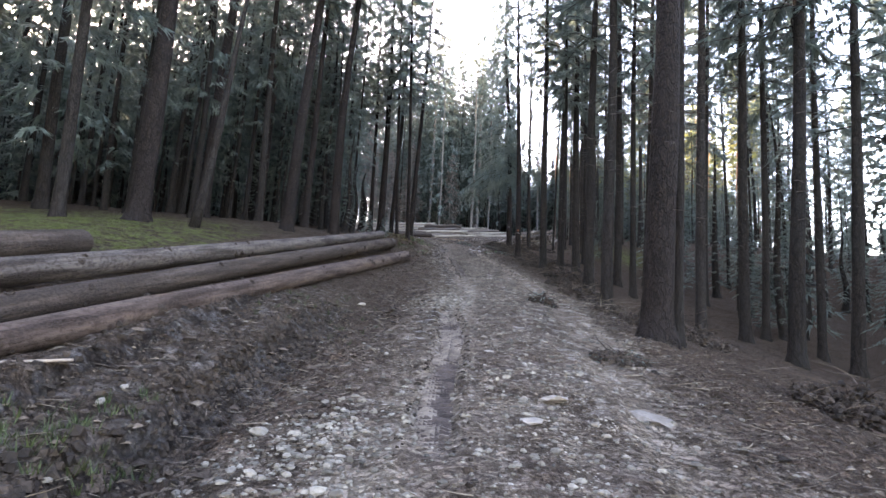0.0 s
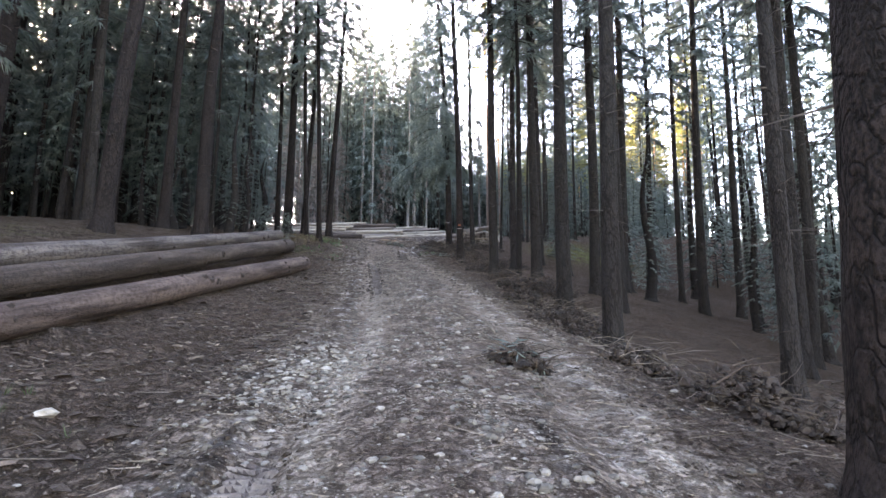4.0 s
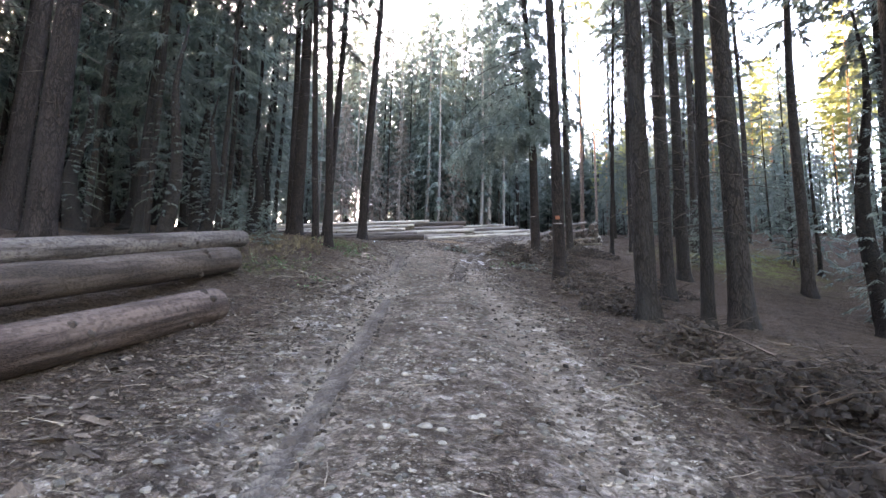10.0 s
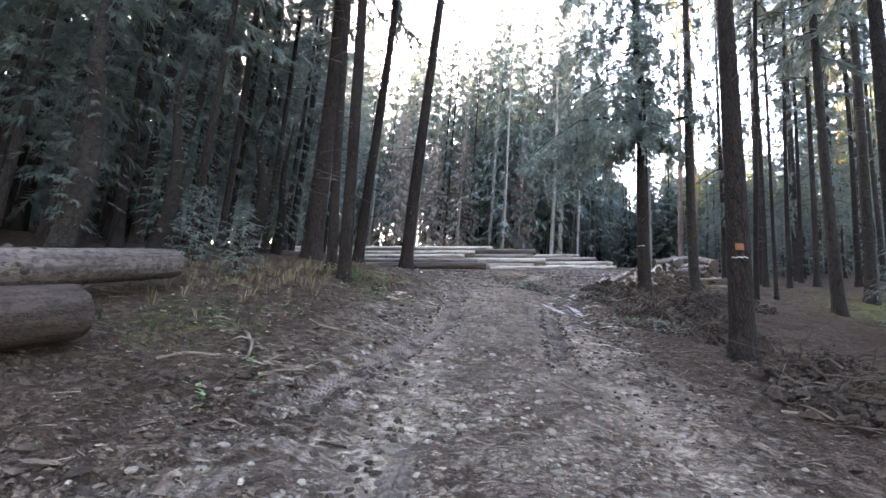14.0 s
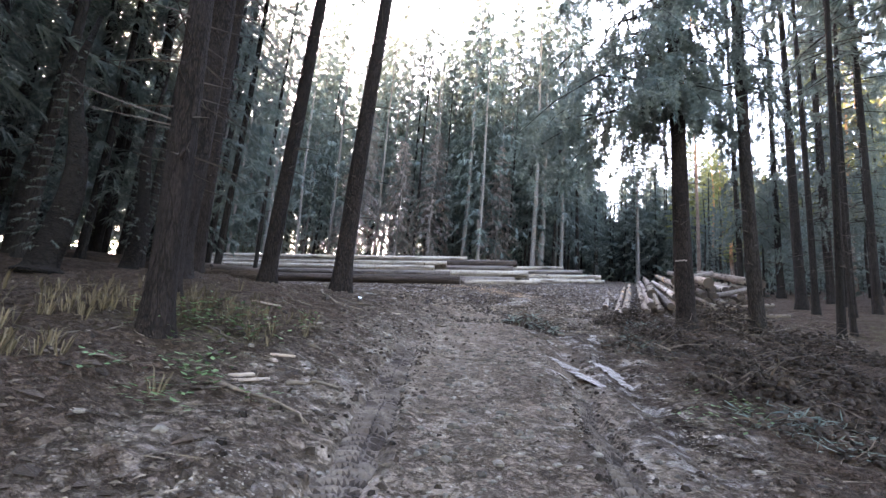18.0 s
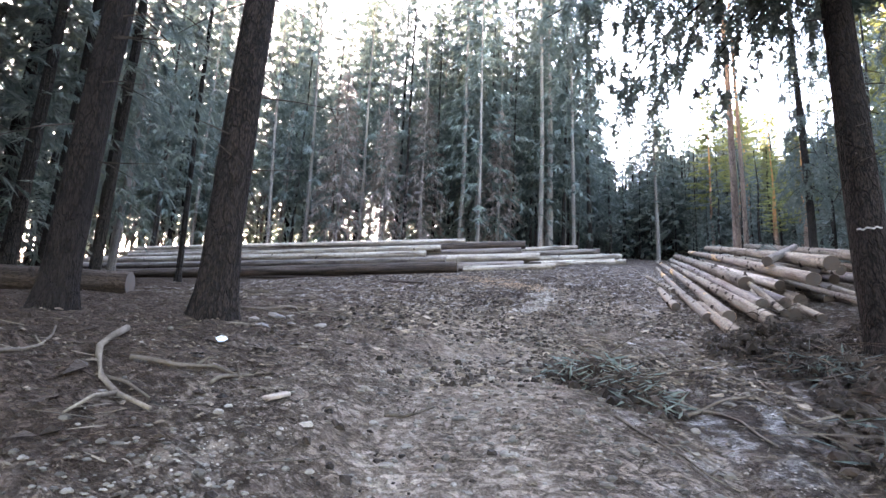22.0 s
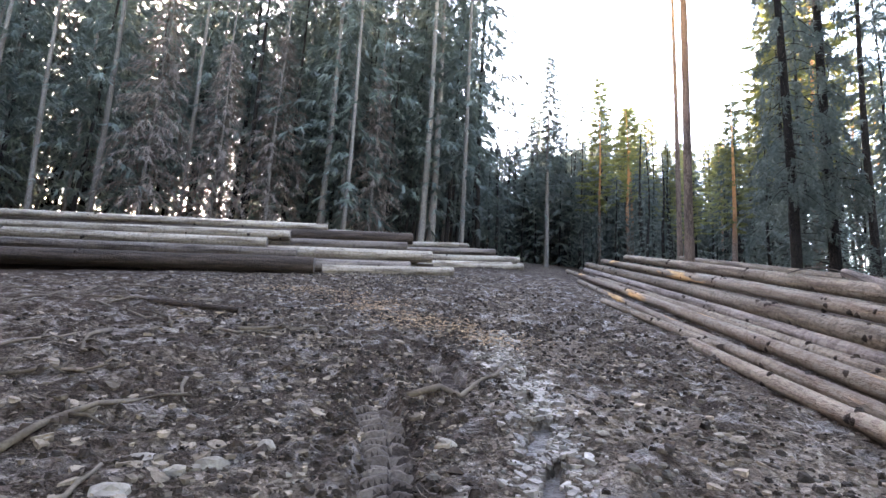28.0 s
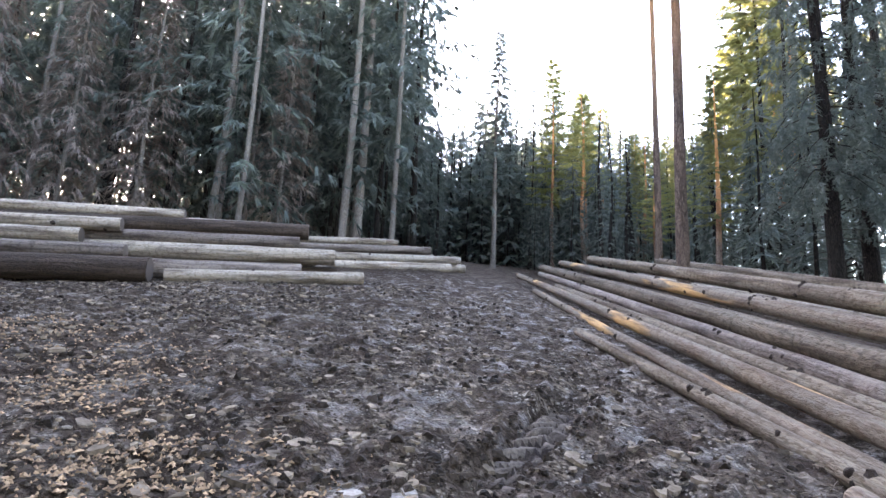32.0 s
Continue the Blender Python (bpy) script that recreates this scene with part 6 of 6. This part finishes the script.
def verge(rng):
    y = 2 + 44 * rng.random()
    side = rng.choice((-1, 1))
    return lerp(y, CENTRE) + side * (1.5 + abs(rng.gauss(0, 1.5))), y, 0.01 + 0.028 * rng.random() ** 2.4


def by_logs(rng):
    y = 2 + 26 * rng.random()
    return lerp(y, [(1.6, -3.7), (24.6, -1.1)]) + abs(rng.gauss(0, 0.9)), y, 0.02 + 0.08 * rng.random() ** 3.5


def clumps(rng):
    y = 2 + 44 * rng.random()
    side = rng.choice((-1, 1))
    return lerp(y, CENTRE) + side * (1.7 + abs(rng.gauss(0, 0.9))), y, 0.04 + 0.07 * rng.random() ** 2


def everywhere(rng):
    y = 1 + 57 * rng.random()
    return lerp(y, CENTRE) + rng.gauss(0, 2.8), y, 0.008 + 0.018 * rng.random()


def churned(rng):
    while True:
        y = rng.uniform(38, 60)
        x = lerp(y, [(38, 1.6), (43, 1.5), (48, 1.2), (60, 1.0)]) + rng.gauss(0, lerp(y, [(38, 0.9), (44, 2.4), (60, 2.8)]))
        if rough(x, y, 0.7) + rng.uniform(-0.35, 0.35) > -0.05 and x < 4.0 + 0.25 * (y - 41) and not (43.3 < y < 47.6 and abs(x - lerp(y, [(43.5, 1.3), (46, 1.85), (47.3, 2.4)])) < 0.22):
            return x, y, 0.013 + 0.045 * rng.random() ** 2.4


def ditch(rng):
    if rng.random() < 0.55:
        y = rng.uniform(1, 14)
        return rng.choice((-1.8, -1.95, -2.2, -2.9)) + rng.gauss(0, 0.22), y * 0.72 + 0.5, 0.014 + 0.045 * rng.random() ** 2.2
    if rng.random() < 0.45:
        pts, w, deep = rng.choice(TYRE_PRINTS)
        y = rng.uniform(pts[0][0], pts[-1][0])
        return lerp(y, pts) + rng.choice((-1, 1)) * w * (0.95 + rng.gauss(0, 0.16)), y, 0.014 + 0.03 * rng.random() ** 2
    y = rng.uniform(19, 37)
    return lerp(y, CENTRE) + rng.choice((-1.45, -1.0, 1.3, 1.9)) + rng.gauss(0, 0.3), y, 0.012 + 0.035 * rng.random() ** 2.2


def crust_plate(verts, faces, p, size, rng):
    """A flat ragged flake of dried mud."""
    n, a, k = len(verts), rng.uniform(0, 6.28), 6
    tilt = Vector((rng.uniform(-0.3, 0.3), rng.uniform(-0.3, 0.3) + SLOPE, 0))
    for i in range(k):
        t = a + i * 6.28 / k + rng.uniform(-0.3, 0.3)
        d = Vector((math.cos(t) * rng.uniform(0.6, 1.5), math.sin(t) * rng.uniform(0.5, 1.1), 0)) * size
        verts.append(p + d + Vector((0, 0, 0.012 + d.dot(tilt))))
    for i in range(k):
        verts.append(verts[n + i] - Vector((0, 0, 0.03)))
    faces.append(tuple(range(n, n + k)))
    faces += [(n + (i + 1) % k, n + i, n + k + i, n + k + (i + 1) % k) for i in range(k)]


def by_pile(rng):
    # The spot at y 53.2 is a sun patch, put in as orange chips.
    x, y, w = rng.choice(((-0.75, 53.2, 0.4), (0.75, 51.4, 0.45), (1.5, 49.5, 0.35), (2.0, 49.0, 0.35), (2.3, 48.5, 0.25), (0.0, 52.5, 0.5), (0.9, 50.6, 0.4), (1.4, 49.5, 0.4)))
    return x + rng.gauss(0, w), y + rng.gauss(0, w * 0.7), 0.008 + 0.02 * rng.random() ** 2


def clay_strip(rng):
    y = rng.uniform(43.6, 49.2)
    return lerp(y, [(43.6, 1.38), (44.6, 1.58), (45.4, 1.8), (46.6, 2.14), (47.8, 2.1), (49.2, 2.6)]) + rng.gauss(0, 0.13), y, 0.012 + 0.04 * rng.random() ** 2


def chip(verts, faces, p, size, rng):
    a = rng.uniform(0, 6.28)
    u, w = Vector((math.cos(a), math.sin(a), rng.uniform(-0.25, 0.25))), Vector((-math.sin(a), math.cos(a), rng.uniform(-0.4, 0.4)))
    l, b = size * rng.uniform(0.5, 1.2), size * rng.uniform(0.25, 0.6)
    n = len(verts)
    c = p + Vector((0, 0, 0.012))
    verts += [c - u * l - w * b * 0.7, c + u * l - w * b, c + u * l * 0.9 + w * b * 0.8, c - u * l + w * b, c + Vector((0, 0, 0.012 + 0.2 * b))]
    faces += [(n, n + 1, n + 4), (n + 1, n + 2, n + 4), (n + 2, n + 3, n + 4), (n + 3, n, n + 4), (n + 3, n + 2, n + 1, n)]


def little_twig(verts, faces, p, size, rng):
    a = rng.uniform(0, 6.28)
    l = size * rng.uniform(3, 14)
    d = Vector((math.cos(a), math.sin(a), rng.uniform(-0.05, 0.25)))
    c = p + Vector((0, 0, 0.008))
    stick(verts, faces, [c, c + d * l * 0.5 + Vector((rng.uniform(-0.1, 0.1) * l, rng.uniform(-0.1, 0.1) * l, 0)), c + d * l], 0.003 + 0.003 * rng.random(), 0.002)


def blade(verts, faces, p, size, rng):
    for _ in range(7):
        a = rng.uniform(0, 6.28)
        d = Vector((math.cos(a), math.sin(a), 0))
        s = Vector((-d.y, d.x, 0)) * 0.006
        l = rng.uniform(0.04, 0.12)
        n = len(verts)
        q = p + d * rng.uniform(0, 0.05)
        verts += [q - s, q + s, q + d * l * 0.6 + Vector((0, 0, l))]
        faces.append((n, n + 1, n + 2))


def bramble(verts, faces, p, size, rng):
    for _ in range(6):
        a = rng.uniform(0, 6.28)
        d = Vector((math.cos(a), math.sin(a), rng.uniform(-0.3, 0.4)))
        s = Vector((-d.y, d.x, 0)) * 0.022
        q = p + d * rng.uniform(0, 0.08) + Vector((0, 0, rng.uniform(0.03, 0.16)))
        n = len(verts)
        verts += [q, q + d * 0.03 + s, q + d * 0.075, q + d * 0.03 - s]
        faces.append((n, n + 1, n + 2, n + 3))


def tall_blade(verts, faces, p, size, rng):
    for _ in range(9):
        a = rng.uniform(0, 6.28)
        d = Vector((math.cos(a), math.sin(a), 0))
        side, l = Vector((-d.y, d.x, 0)) * 0.005, rng.uniform(0.1, 0.26)
        n, q = len(verts), p + d * rng.uniform(0, 0.05)
        verts += [q - side, q + side, q + d * l * 0.3 + Vector((0, 0, l * 0.7)) + side, q + d * l * 0.3 + Vector((0, 0, l * 0.7)) - side, q + d * l * rng.uniform(0.7, 1.1) + Vector((0, 0, l * rng.uniform(0.5, 0.9)))]
        faces += [(n, n + 1, n + 2, n + 3), (n + 3, n + 2, n + 4)]


def dry_bank(rng):
    x, y, w = rng.choice(((-2.9, 33.4, 0.6), (-2.6, 34.3, 0.5), (-3.6, 32.3, 0.7), (-2.4, 31.0, 0.6), (-3.4, 29.8, 0.7), (-1.6, 33.9, 0.35)))
    return x + rng.gauss(0, w), y + rng.gauss(0, w), 0.03


def green_bank(rng):
    x, y = rng.choice(((-1.74, 33.8), (-1.6, 33.2), (-2.0, 33.3), (-1.5, 33.7), (-0.94, 31.85), (-1.2, 31.9), (3.5, 33.7), (-0.8, 27.0), (-2.2, 28.5)))
    return x + rng.gauss(0, 0.3), y + rng.gauss(0, 0.35), 0.03


def grassy(rng):
    if rng.random() < 0.4:
        return -2.35 + rng.gauss(0, 0.25), 3.6 + rng.gauss(0, 0.4), 0.03
    if rng.random() < 0.5:
        return -2.0 + rng.gauss(0, 0.5), 9.8 + rng.gauss(0, 1.2), 0.03
    return -2.2 + rng.gauss(0, 0.6), 28.5 + rng.gauss(0, 0.8), 0.03


scatter("sawdust", 3600, by_pile, chip, SAWDUST_AND_SUN, "orange sawdust, torn bark and painted sun patches on the mud", 45)
scatter("mud_crust", 1500, clay_strip, crust_plate, CLAY_GLEAM, "pale wet clay flakes with painted sky gleam in a shallow rut", 55)
scatter("gravel", 7500, on_track, pebble, STONE, "pale angular gravel trodden into the track", 31)
scatter("gravel", 2000, on_heap, pebble, STONE, "loose pale gravel heaped on the track", 32)
scatter("gravel", 2000, in_yard_, pebble, STONE, "scattered pale stones in the muddy clearing", 33)
scatter("mud_clods", 13000, churned, lump_of, CLODS, "large dark lumps of churned mud", 46)
scatter("mud_crust", 5500, churned, crust_plate, CRUST, "pale dried flakes of mud crust", 47)
scatter("mud_clods", 7000, ditch, lump_of, CLODS, "dark lumps thrown up beside the track", 48)
scatter("mud_clods", 5000, in_yard_, flake, CLODS, "dark churned mud clods in the clearing", 34)
scatter("mud_clods", 6500, verge, flake, CLODS, "dark clods along the edges of the track", 35)
scatter("bark_chips", 9000, everywhere, chip, CHIPS, "grey brown bark chips and flakes on the ground", 36)
scatter("bark_chips", 9500, verge, chip, CHIPS, "bark flakes and dry leaves beside the track", 37)
scatter("bark_chips", 8000, in_yard_, chip, CHIPS, "bark flakes trodden into the mud", 38)
scatter("bark_chips", 1100, by_logs, chip, SLASH, "dark bark slabs fallen beside the logs", 43)
scatter("bark_chips", 160, by_logs, chip, CHIPS, "grey bark slabs fallen beside the logs", 53)
scatter("dry_grass", 200, dry_bank, tall_blade, DRY_GRASS, "dry pale grass tufts at the foot of the trees", 54)
scatter("mud_clods", 900, clumps, flake, CLODS, "larger clods of earth beside the track", 44)
scatter("twigs", 3600, everywhere, little_twig, TWIG, "thin dry twigs strewn over the ground", 39)
scatter("twigs", 2600, verge, little_twig, TWIG, "thin dry twigs beside the track", 40)
scatter("grass", 160, grassy, blade, GRASS, "tufts of short grass beside the logs", 41)
scatter("bramble", 120, green_bank, bramble, LEAF_GREEN, "low green bramble leaves on the bank", 42)
